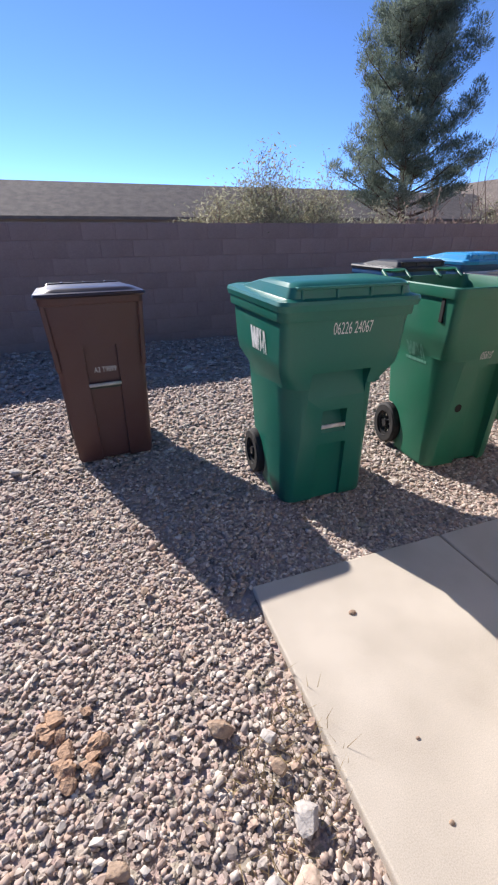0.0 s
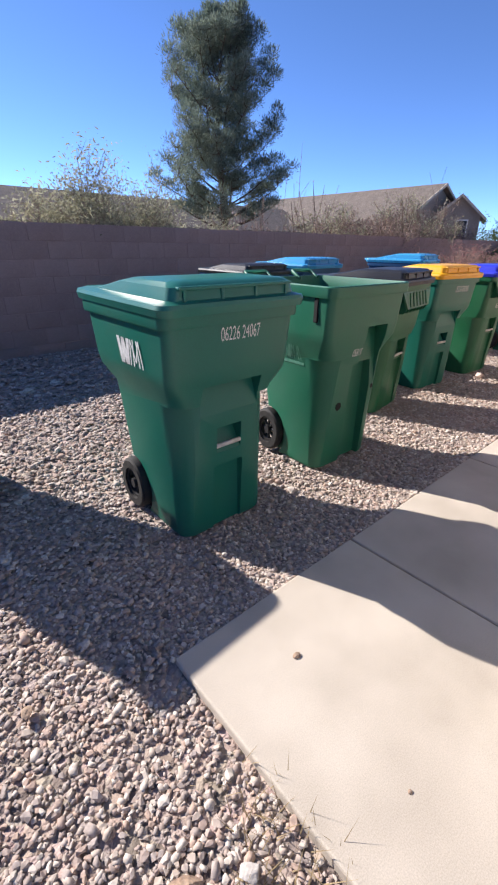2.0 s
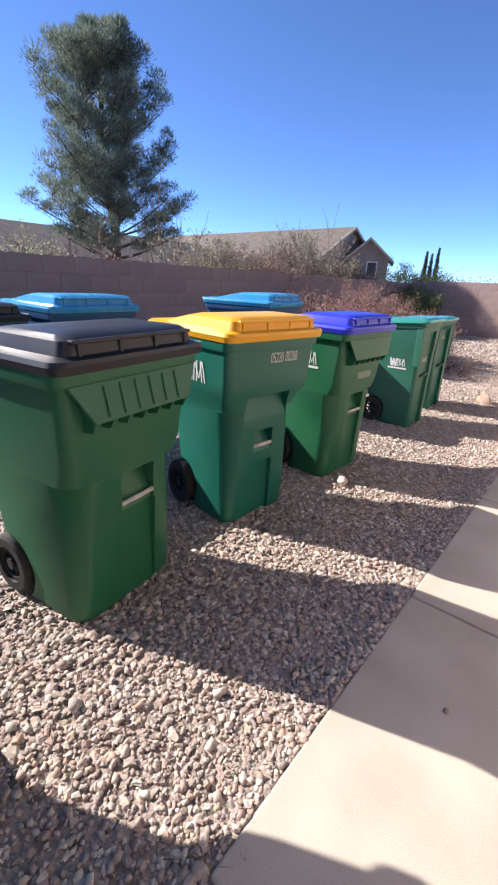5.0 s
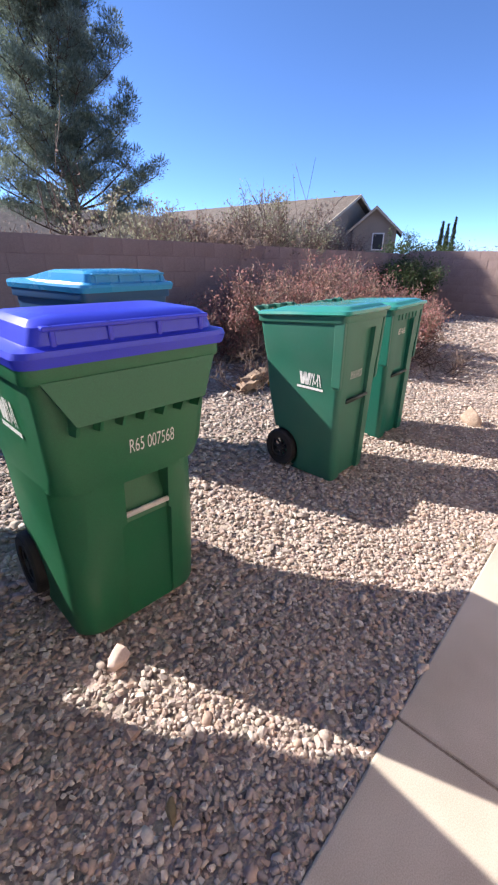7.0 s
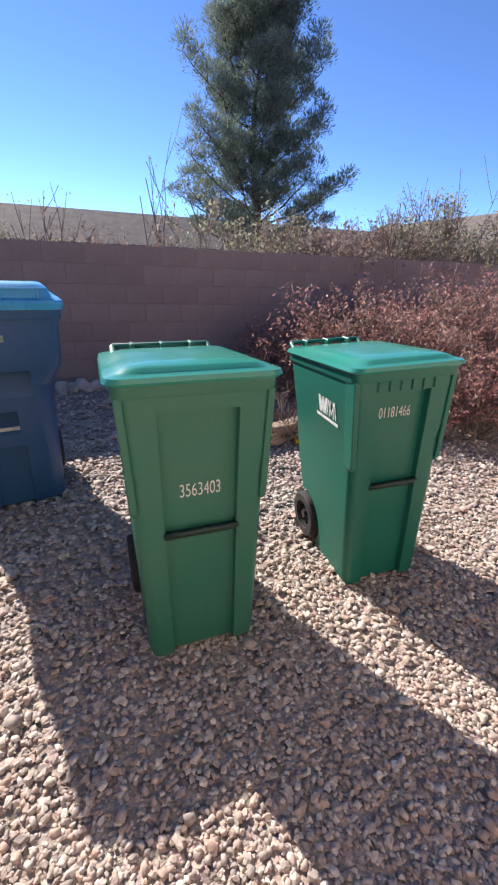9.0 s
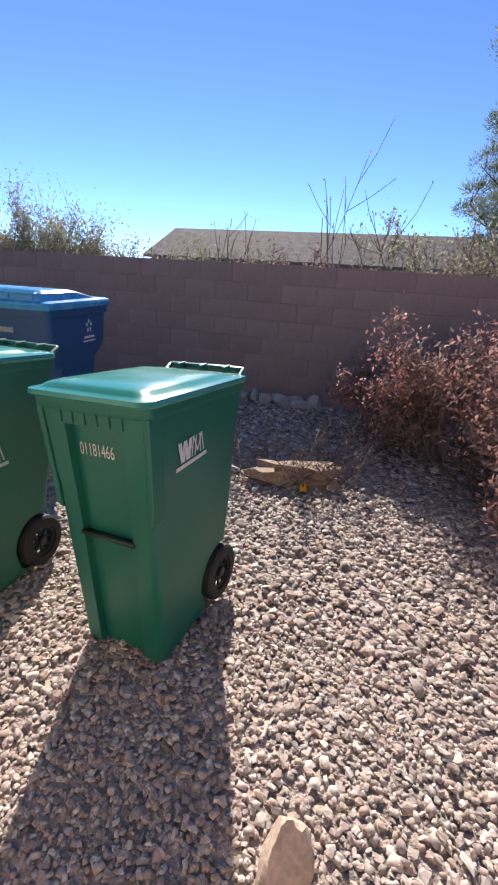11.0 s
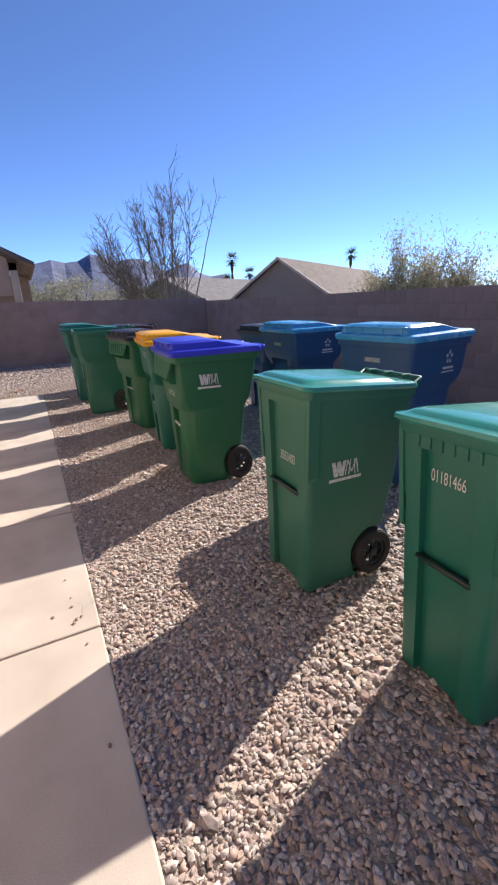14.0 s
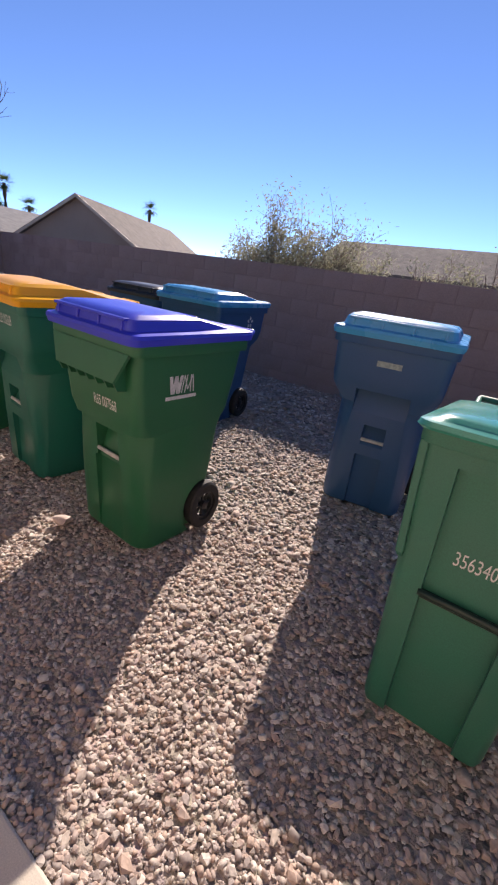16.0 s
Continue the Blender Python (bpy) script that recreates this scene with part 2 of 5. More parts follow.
# ---- mesh helpers ----
def thing(name, m, label, category, group="", kind=""):
    ob = new(name)
    ob.empty_display_size = 0.1
    ob.matrix_basis = m
    return tagged(ob, label, category, group, kind)


def mesh_from(name, bm, mat, smooth=False):
    me = bpy.data.meshes.new(name)
    bm.normal_update()
    bm.to_mesh(me)
    bm.free()
    me.materials.append(mat)
    if smooth:
        for p in me.polygons:
            p.use_smooth = True
    return me


def part(name, bm, mat, parent=None, label="", smooth=False):
    ob = new(name, mesh_from(name, bm, mat, smooth))
    if parent:
        ob.parent = parent
    if label:
        ob["label"] = label
    return ob


def raw(name, verts, faces, mat, parent=None, smooth=False):
    me = bpy.data.meshes.new(name)
    me.from_pydata([tuple(v) for v in verts] if not isinstance(verts, np.ndarray) else verts.tolist(), [], faces if isinstance(faces, list) else faces.tolist())
    me.materials.append(mat)
    if smooth:
        me.polygons.foreach_set("use_smooth", [True] * len(me.polygons))
    ob = new(name, me)
    if parent:
        ob.parent = parent
    return ob


def box(bm, x0, x1, y0, y1, z0, z1, bevel=0.0, seg=2):
    r = bmesh.ops.create_cube(bm, size=1)
    vs = r["verts"]
    for v in vs:
        v.co = Vector((x0 + (v.co.x + 0.5) * (x1 - x0), y0 + (v.co.y + 0.5) * (y1 - y0), z0 + (v.co.z + 0.5) * (z1 - z0)))
    if bevel:
        es = list({e for v in vs for e in v.link_edges})
        bmesh.ops.bevel(bm, geom=es, offset=bevel, segments=seg, affect="EDGES", profile=0.5)
    return bm


def ring(z, hw, yf, yb, r, rb=None, n=5, xo=0.0):
    """Rounded rectangle at height z, front yf, back yb, corner radii r in front and rb behind."""
    rb = r if rb is None else rb
    pts = []
    for cx, cy, a0, rad in ((hw, yf, -90, r), (hw, yb, 0, rb), (-hw, yb, 90, rb), (-hw, yf, 180, r)):
        ox = cx - rad if cx > 0 else cx + rad
        oy = cy + rad if cy == yf else cy - rad
        for i in range(n + 1):
            a = radians(a0 + 90 * i / n)
            pts.append(Vector((ox + rad * math.cos(a) + xo, oy + rad * math.sin(a), z)))
    return pts


def loft(bm, rings, caps=(True, True)):
    rows = [[bm.verts.new(p) for p in r] for r in rings]
    k = len(rows[0])
    for a, b in zip(rows, rows[1:]):
        for i in range(k):
            bm.faces.new((a[i], a[(i + 1) % k], b[(i + 1) % k], b[i]))
    if caps[0]:
        bm.faces.new(list(reversed(rows[0])))
    if caps[1]:
        bm.faces.new(rows[-1])
    return bm


def cylinder(bm, a, b, r0, r1=None, n=16, caps=True):
    a, b = Vector(a), Vector(b)
    r1 = r0 if r1 is None else r1
    q = (b - a).to_track_quat("Z", "Y")
    rows = []
    for c, r in ((a, r0), (b, r1)):
        rows.append([bm.verts.new(c + q @ Vector((r * math.cos(2 * math.pi * i / n), r * math.sin(2 * math.pi * i / n), 0))) for i in range(n)])
    for i in range(n):
        bm.faces.new((rows[0][i], rows[0][(i + 1) % n], rows[1][(i + 1) % n], rows[1][i]))
    if caps:
        bm.faces.new(list(reversed(rows[0])))
        bm.faces.new(rows[1])
    return bm


def lathe(bm, profile, n=28, axis="X", centre=(0, 0, 0), caps=True):
    """Turned profile of (along the axis, radius)."""
    rows = []
    for u, r in profile:
        row = []
        for i in range(n):
            a = 2 * math.pi * i / n
            row.append(bm.verts.new(Vector(centre) + Vector((u, r * math.cos(a), r * math.sin(a)))))
        rows.append(row)
    for a, b in zip(rows, rows[1:]):
        for i in range(n):
            bm.faces.new((a[i], a[(i + 1) % n], b[(i + 1) % n], b[i]))
    if caps:
        bm.faces.new(list(reversed(rows[0])))
        bm.faces.new(rows[-1])
    bmesh.ops.recalc_face_normals(bm, faces=bm.faces)
    return bm


def carve(body, cutters):
    """The mesh of body with the cutters' shapes taken out of it."""
    tmp = []
    for bm in cutters:
        bmesh.ops.recalc_face_normals(bm, faces=bm.faces)
        c = new("cutter", mesh_from("cutter", bm, BLACK))
        tmp.append(c)
        md = body.modifiers.new("cut", "BOOLEAN")
        md.object, md.operation, md.solver = c, "DIFFERENCE", "EXACT"
    dg = bpy.context.evaluated_depsgraph_get()
    dg.update()
    me = bpy.data.meshes.new_from_object(body.evaluated_get(dg))
    body.modifiers.clear()
    me.materials.clear()
    me.materials.append(body.data.materials[0])
    body.data = me
    for c in tmp:
        bpy.data.objects.remove(c)
    return body


def edge_smooth(ob, angle=38):
    me = ob.data
    bm = bmesh.new()
    bm.from_mesh(me)
    for f in bm.faces:
        f.smooth = True
    for e in bm.edges:
        if len(e.link_faces) == 2 and e.calc_face_angle(0) > radians(angle):
            e.smooth = False
    bm.to_mesh(me)
    bm.free()
    return ob


def project(bm, body, direction, lift=0.0025):
    """Lay flat print onto the body along a direction, in the body's own space."""
    b2 = bmesh.new()
    b2.from_mesh(body.data)
    tree = BVHTree.FromBMesh(b2)
    d = Vector(direction).normalized()
    for v in bm.verts:
        hit = tree.ray_cast(v.co - d * 1.0, d)
        if hit[0] is not None:
            v.co = hit[0] - d * lift
    b2.free()
    return bm


def text_mesh(words, size, squeeze=0.62):
    cu = bpy.data.curves.new("text", "FONT")
    cu.body = words
    cu.size = size
    cu.align_x = "LEFT"
    ob = new("text", cu)
    dg = bpy.context.evaluated_depsgraph_get()
    dg.update()
    me = bpy.data.meshes.new_from_object(ob.evaluated_get(dg))
    bpy.data.objects.remove(ob)
    bm = bmesh.new()
    bm.from_mesh(me)
    for v in bm.verts:
        v.co.x *= squeeze
    return bm


def quads(shapes):
    bm = bmesh.new()
    for s in shapes:
        bm.faces.new([bm.verts.new((x, y, 0)) for x, y in s])
    return bm


def bar_shape(x0, y0, x1, y1, w):
    dx, dy = x1 - x0, y1 - y0
    k = w / 2
    return [(x0 - k, y0), (x0 + k, y0), (x1 + k, y1), (x1 - k, y1)]


def emblem(size):
    """A slanted solid block beside an outlined one."""
    s = size
    sh = [bar_shape(a * s, b * s, c * s, d * s, 0.135 * s) for a, b, c, d in ((0.04, 0.5, 0.14, 0), (0.27, 0.5, 0.17, 0), (0.27, 0.5, 0.37, 0), (0.50, 0.5, 0.40, 0))]
    for a, b, c, d in ((0.62, 0.5, 0.54, 0), (0.74, 0.5, 0.68, 0.0), (0.62, 0.5, 0.80, 0.08), (0.98, 0.5, 0.80, 0.08), (0.90, 0.5, 0.94, 0), (0.98, 0.5, 1.08, 0)):
        sh.append(bar_shape(a * s, b * s, c * s, d * s, 0.045 * s))
    return sh


def front_print(bm, x, z, y=-0.6):
    """Flat art, drawn in x and y, stood up before the front of a cart."""
    for v in bm.verts:
        v.co = Vector((x + v.co.x, y, z + v.co.y))
    return bm


def side_print(bm, side, y, z):
    """The same on a side: -1 reads from front to back mirrored so that it faces out."""
    for v in bm.verts:
        v.co = Vector((side * 1.0, y + side * v.co.x, z + v.co.y))
    return bm


def tube_path(V, F, pts, r0, r1, n=5):
    """A tapering tube through the points."""
    k0 = len(V)
    m = len(pts)
    for i, p in enumerate(pts):
        d = (pts[min(i + 1, m - 1)] - pts[max(i - 1, 0)])
        d = d.normalized() if d.length > 1e-6 else Vector((0, 0, 1))
        q = d.to_track_quat("Z", "Y")
        r = r0 + (r1 - r0) * i / (m - 1)
        for j in range(n):
            a = 2 * math.pi * j / n
            V.append(p + q @ Vector((r * math.cos(a), r * math.sin(a), 0)))
    for i in range(m - 1):
        for j in range(n):
            F.append((k0 + i * n + j, k0 + i * n + (j + 1) % n, k0 + (i + 1) * n + (j + 1) % n, k0 + (i + 1) * n + j))

# ---- wheeled carts ----
def cut_box(x0, x1, y0, y1, z0, z1, bevel=0.008):
    return box(bmesh.new(), x0, x1, y0, y1, z0, z1, bevel)


def cut_wedge(x0, x1, z0, z1, yf, deep, top=True):
    """A scoop in the front: deepest at the top edge, running out below."""
    bm = bmesh.new()
    prof = [(yf - 0.2, z0), (yf - 0.2, z1), (yf + deep, z1), (yf + deep * 0.85, z1 - 0.03), (yf + 0.0, z0)]
    a = [bm.verts.new((x0, y, z)) for y, z in prof]
    b = [bm.verts.new((x1, y, z)) for y, z in prof]
    bm.faces.new(a)
    bm.faces.new(list(reversed(b)))
    for i in range(len(prof)):
        j = (i + 1) % len(prof)
        bm.faces.new((a[i], b[i], b[j], a[j]))
    return bm


def cut_corner(s, xi, xo, deep, top):
    """A rounded slice off a front corner, from the ground to just under the shoulder."""
    bm = bmesh.new()
    p0, p2 = Vector((xi, -0.04)), Vector((xo, deep))
    p1 = (p0 + p2) * 0.22 + Vector((xo, -0.04)) * 0.56
    plan = [p0 * (1 - t) ** 2 + p1 * 2 * t * (1 - t) + p2 * t * t for t in (i / 7 for i in range(8))]
    plan += [Vector((0.6, deep)), Vector((0.6, -0.35)), Vector((xi, -0.35))]
    a = [bm.verts.new((s * q.x, q.y, -0.1)) for q in plan]
    b = [bm.verts.new((s * q.x, q.y, top)) for q in plan]
    bm.faces.new(a)
    bm.faces.new(list(reversed(b)))
    k = len(plan)
    for i in range(k):
        j = (i + 1) % k
        bm.faces.new((a[i], b[i], b[j], a[j]))
    bmesh.ops.triangulate(bm, faces=bm.faces)
    return bm


def wheel(parent, x, y, r, side, rim_mat=None):
    w = r * 0.46
    tyre = part("wheel", lathe(bmesh.new(), [(-w / 2, r * 0.62), (-w / 2, r * 0.9), (-w * 0.36, r * 0.985), (-w * 0.12, r), (w * 0.12, r), (w * 0.36, r * 0.985), (w / 2, r * 0.9), (w / 2, r * 0.62), (-w / 2, r * 0.62)],
                                30, "X", (x, y, r), False), RUBBER, parent, "black ribbed tyre", True)
    edge_smooth(tyre, 30)
    bm = bmesh.new()
    lathe(bm, [(-w * 0.3, r * 0.64), (-w * 0.3, r * 0.5), (w * 0.3, r * 0.5), (w * 0.3, r * 0.64), (-w * 0.3, r * 0.64)], 26, "X", (x, y, r), False)
    lathe(bm, [(-w * 0.42, r * 0.18), (w * 0.42, r * 0.18), (w * 0.5, r * 0.1)], 16, "X", (x, y, r))
    for i in range(8):
        a = 2 * math.pi * i / 8
        d = Vector((0, math.cos(a), math.sin(a)))
        c = Vector((x, y, r))
        cylinder(bm, c + d * r * 0.12, c + d * r * 0.58, r * 0.07, None, 6)
    edge_smooth(part("rim", bm, rim_mat or HUB, tyre, "grey spoked plastic rim" if rim_mat else "black spoked plastic rim", True), 30)
    return tyre


def lid_parts(parent, mat, z, hw, yf, yb, rise, plateau, ribs=True, name_label="", bulge=0.0, sag=0.0, slope=0.02, tilt=0.02, skirt=0.030):
    """A hinged lid: overhanging edge, stepped plateau with a slotted front."""
    bm = bmesh.new()
    px, pf, pb = plateau
    loft(bm, [ring(z - skirt, hw + 0.004, yf - 0.004, yb, 0.045), ring(z - 0.004, hw + 0.012, yf - 0.012, yb, 0.05), ring(z + 0.010, hw + 0.006, yf - 0.008, yb, 0.05),
              ring(z + 0.014, hw - 0.012, yf + 0.010, yb - 0.01, 0.05), ring(z + 0.019, px + 0.016, pf - 0.010, pb + slope, 0.04),
              ring(z + rise * 0.80, px + 0.002, pf - 0.002, pb + slope * 0.25, 0.042), ring(z + rise, px - 0.016, pf + 0.018, pb - 0.01, 0.05),
              ring(z + rise + bulge, px - 0.10, pf + 0.12, pb - 0.12, 0.05)])
    for v in bm.verts:
        t = (v.co.y - yf) / (yb - yf)
        v.co.z += tilt * t - sag * math.sin(math.pi * min(1, max(0, t))) * (1 - (v.co.x / hw) ** 2) * 0.5
    ob = part("lid", bm, mat, None, name_label)
    if ribs:
        for i in range(4):
            x = -px * 0.84 + i * px * 0.56
            part("lid_rib", box(bmesh.new(), x - 0.007, x + 0.007, pf - 0.016, pf + 0.03, z + 0.012, z + rise * 0.86, 0.003, 1), mat, ob)
        part("lid_ledge", box(bmesh.new(), -px * 0.93, px * 0.93, pf - 0.020, pf + 0.03, z + rise * 0.70, z + rise * 0.86, 0.004, 2), mat, ob)
    edge_smooth(ob, 30)
    ob.parent = parent
    return ob


def hinge(parent, mat, hw, y, z, style):
    """Two loop grips, or one long rail grip, behind the lid."""
    def run(pts, r):
        V, F = [], []
        tube_path(V, F, [Vector(p) for p in pts], r, r, 8)
        return raw("handle", V, F, mat, parent, True)
    if style == "loops":
        for s in (-1, 1):
            x0, x1 = s * hw * 0.35, s * hw * 0.85
            run([(x0, y - 0.06, z - 0.03), (x0, y + 0.02, z + 0.008), (x0 * 1.02, y + 0.03, z + 0.012), (x1, y + 0.03, z + 0.012), (x1, y + 0.02, z + 0.008), (x1, y - 0.06, z - 0.03)], 0.0115)
    else:
        a = hw * 0.82
        run([(-a, y - 0.12, z - 0.06), (-a, y + 0.03, z + 0.018), (-a * 0.98, y + 0.035, z + 0.02), (a * 0.98, y + 0.035, z + 0.02), (a, y + 0.03, z + 0.018), (a, y - 0.12, z - 0.06)], 0.011)
        for k in (-0.5, 0, 0.5):
            part("handle_clip", box(bmesh.new(), hw * k - 0.008, hw * k + 0.008, y - 0.02, y + 0.045, z - 0.02, z + 0.034, 0.003, 1), mat, parent)


def number_print(parent, body, words, x, z, size, mat=None, squeeze=0.62):
    p = part("serial_number", project(front_print(text_mesh(words, size, squeeze), x, z), body, (0, 1, 0)), mat or WHITE, parent, "white stamped serial number")
    return p


def emblem_print(parent, body, side, y, z, size, line=True, mat=None):
    sh = emblem(size)
    if line:
        sh.append([(-0.12 * size, -0.16 * size), (1.22 * size, -0.16 * size), (1.22 * size, -0.06 * size), (-0.12 * size, -0.06 * size)])
    bm = quads(sh)
    part("emblem", project(side_print(bm, side, y, z), body, (-side, 0, 0), 0.004), mat or WHITE, parent, "white printed emblem")


def star_print(parent, body, side, y, z, size, mat):
    sh = []
    for i in range(5):
        a = radians(90 + 72 * i)
        c, s = math.cos(a), math.sin(a)
        k = size * 0.42
        w = size * 0.17
        pts = [(0.35, 0), (0.75, 0.9), (1.25, 0.0), (0.75, -0.9)]
        sh.append([(k * u * c - w * v * s, k * u * s + w * v * c) for u, v in pts])
    sh.append([(-0.75 * size, -0.82 * size), (0.75 * size, -0.82 * size), (0.75 * size, -0.66 * size), (-0.75 * size, -0.66 * size)])
    sh.append([(-0.9 * size, -1.05 * size), (0.9 * size, -1.05 * size), (0.9 * size, -0.96 * size), (-0.9 * size, -0.96 * size)])
    part("emblem", project(side_print(quads(sh), side, y, z), body, (-side, 0, 0)), mat, parent, "pale printed star emblem")


def shoulder_cart(m, label, body_mat, lid_mat, group, number=None, lid_label="", pocket=True, open_top=False, emblem_sides=(), stars=False, apron=False, hinge_mat=None, lid_ribs=True, big=1.0, tall=1.0, deep=0.93, front_ribs=False, rim_mat=None):
    """A large cart with a narrow foot and wide shoulders."""
    ob = thing("wheeled_trash_cart", m @ Matrix.Diagonal((1, deep, tall, 1)), label, "trash cart", group)
    f = big
    if apron:
        sec = [(0.0, 0.278, 0.03, 0.50, 0.09), (0.02, 0.285, 0.02, 0.51, 0.095), (0.30, 0.290, 0.0, 0.55, 0.10), (0.58, 0.296, -0.02, 0.59, 0.09), (0.62, 0.299, -0.03, 0.61, 0.08),
               (0.66, 0.300, -0.04, 0.645, 0.06), (0.82, 0.312, -0.055, 0.68, 0.05), (0.955, 0.322, -0.065, 0.70, 0.045)]
    else:
        sec = [(0.0, 0.248, 0.02, 0.50, 0.07), (0.02, 0.255, 0.01, 0.51, 0.075), (0.30, 0.263, -0.005, 0.55, 0.085), (0.60, 0.272, -0.025, 0.60, 0.09), (0.655, 0.276, -0.033, 0.61, 0.085),
               (0.735, 0.318, -0.062, 0.665, 0.05), (0.79, 0.325, -0.068, 0.68, 0.045), (0.955, 0.332, -0.08, 0.70, 0.042)]
    bm = bmesh.new()
    rings = [ring(z, hw * f, yf, yb, r, 0.05) for z, hw, yf, yb, r in sec]
    rings += [ring(0.957, 0.347 * f, -0.098, 0.715, 0.05), ring(0.965, 0.350 * f, -0.101, 0.72, 0.05), ring(1.005, 0.350 * f, -0.101, 0.72, 0.05), ring(1.010, 0.345 * f, -0.096, 0.715, 0.05)]
    if open_top:
        rings += [ring(1.010, 0.332 * f, -0.083, 0.70, 0.04), ring(0.98, 0.322 * f, -0.075, 0.69, 0.04)]
        rings += [ring(z, (hw - (0.012 if z > 0.7 else 0.11)) * f, yf + (0.03 if z > 0.9 else 0.14 if z > 0.7 else 0.19), yb - 0.012, r) for z, hw, yf, yb, r in reversed(sec[1:])]
        loft(bm, rings)
    else:
        loft(bm, rings)
    body = part("body", bm, body_mat, None)
    cuts = []
    # wheel wells at the back
    for s in (-1, 1):
        c = bmesh.new()
        cylinder(c, (s * 0.205, 0.49, 0.13), (s * 0.42, 0.49, 0.13), 0.155, None, 24)
        cuts.append(c)
    if pocket and not open_top:
        if apron:
            cuts.append(cut_wedge(-0.055, 0.115, 0.38, 0.585, -0.01, 0.085))
            cuts.append(cut_box(-0.075, 0.125, -0.3, 0.03, -0.1, 0.42))
        else:
            cuts.append(cut_wedge(-0.16, 0.16, 0.54, 0.72, -0.045, 0.075))
            cuts.append(cut_wedge(-0.07, 0.07, 0.40, 0.52, -0.01, 0.085))
            cuts.append(cut_box(-0.085, 0.085, -0.3, 0.035, -0.1, 0.335))
    if open_top:
        cuts.append(cut_wedge(0.015, 0.205, 0.30, 0.80, -0.035, 0.075))
        cuts.append(cut_box(-0.04, 0.165, -0.3, 0.06, -0.1, 0.60))
    for s in (-1, 1):
        cuts.append(cut_corner(s, 0.20 if open_top and s > 0 else 0.125, 0.292 if apron else 0.278, 0.15, 0.60 if apron else 0.64))
    carve(body, cuts)
    edge_smooth(body, 32)
    body.parent = ob
    if pocket and not open_top:
        w = 0.085 if apron else 0.07
        xc = 0.03 if apron else 0.0
        zb = 0.455 if apron else 0.43
        yb = -0.004 if apron else -0.006
        part("grab_bar", cylinder(bmesh.new(), (xc - w, yb, zb), (xc + w, yb, zb), 0.0105, None, 12), BAR_WHITE, ob, "worn white metal grab bar", True)
    if apron:
        # an overhanging comb: slanting plate, end cheeks and teeth that reach the body
        bm = bmesh.new()
        top, low = [(-0.305, -0.104, 0.962), (0.305, -0.104, 0.962)], [(0.235, -0.135, 0.842), (-0.235, -0.135, 0.842)]
        outer = [Vector(q) for q in top + low]
        inner = [q + Vector((0, 0.016, -0.002)) for q in outer]
        va, vb = [bm.verts.new((q.x * f, q.y, q.z)) for q in outer], [bm.verts.new((q.x * f, q.y, q.z)) for q in inner]
        bm.faces.new(va)
        bm.faces.new(list(reversed(vb)))
        for i in range(4):
            bm.faces.new((va[i], vb[i], vb[(i + 1) % 4], va[(i + 1) % 4]))
        bmesh.ops.recalc_face_normals(bm, faces=bm.faces)
        lip = part("front_lip", bm, body_mat, ob, "overhanging moulded comb lip")
        for i in range(7):
            x = (-0.228 + i * 0.076) * f
            bm = bmesh.new()
            tooth = [(-0.108, 0.95), (-0.128, 0.846), (-0.105, 0.806), (-0.05, 0.80), (-0.05, 0.95)]
            ta, tb = [bm.verts.new((x - 0.005, y, z)) for y, z in tooth], [bm.verts.new((x + 0.005, y, z)) for y, z in tooth]
            bm.faces.new(ta)
            bm.faces.new(list(reversed(tb)))
            for k in range(5):
                bm.faces.new((ta[k], tb[k], tb[(k + 1) % 5], ta[(k + 1) % 5]))
            bmesh.ops.recalc_face_normals(bm, faces=bm.faces)
            part("tooth", bm, body_mat, lip)
        if front_ribs:
            for i in range(6):
                x = (-0.175 + i * 0.07) * f
                r_ = part("rib", box(bmesh.new(), x - 0.005, x + 0.005, -0.006, 0.004, -0.05, 0.05, 0.002, 1), body_mat, lip)
                r_.matrix_local = Matrix.Translation((0, -0.1205, 0.902)) @ Euler((radians(-14.5), 0, 0)).to_matrix().to_4x4()
    for s in (-1, 1):
        wheel(ob, s * 0.262, 0.50, 0.135, s, rim_mat)
    part("axle", cylinder(bmesh.new(), (-0.2, 0.50, 0.135), (0.2, 0.50, 0.135), 0.01, None, 8), BAR_DARK, ob)
    if not open_top:
        lid_parts(ob, lid_mat, 1.03, 0.352 * f, -0.118, 0.74, 0.074, (0.298 * f, -0.090, 0.30), lid_ribs, lid_label, 0.004, 0.0, 0.30, 0.006)
    hinge(ob, hinge_mat or lid_mat, 0.34, 0.745, 1.026, "loops")
    if number:
        words, x, z, size, mat = number
        number_print(ob, body, words, x, z, size, mat, 0.53)
    for side in emblem_sides:
        emblem_print(ob, body, side, (0.34 if apron else 0.36) if side < 0 else 0.14, 0.62 if open_top else 0.785, 0.16 if apron or open_top else 0.21, apron or open_top, WORN_PRINT if open_top else None)
    if stars:
        star_print(ob, body, 1, 0.42, 0.88, 0.098, WHITE)
        part("label_strip", project(front_print(quads([[(0, 0), (0.14, 0), (0.14, 0.03), (0, 0.03)]]), -0.07, 0.86), body, (0, 1, 0)), GREY_PRINT, ob, "pale unreadable printed strip")
    return ob, body


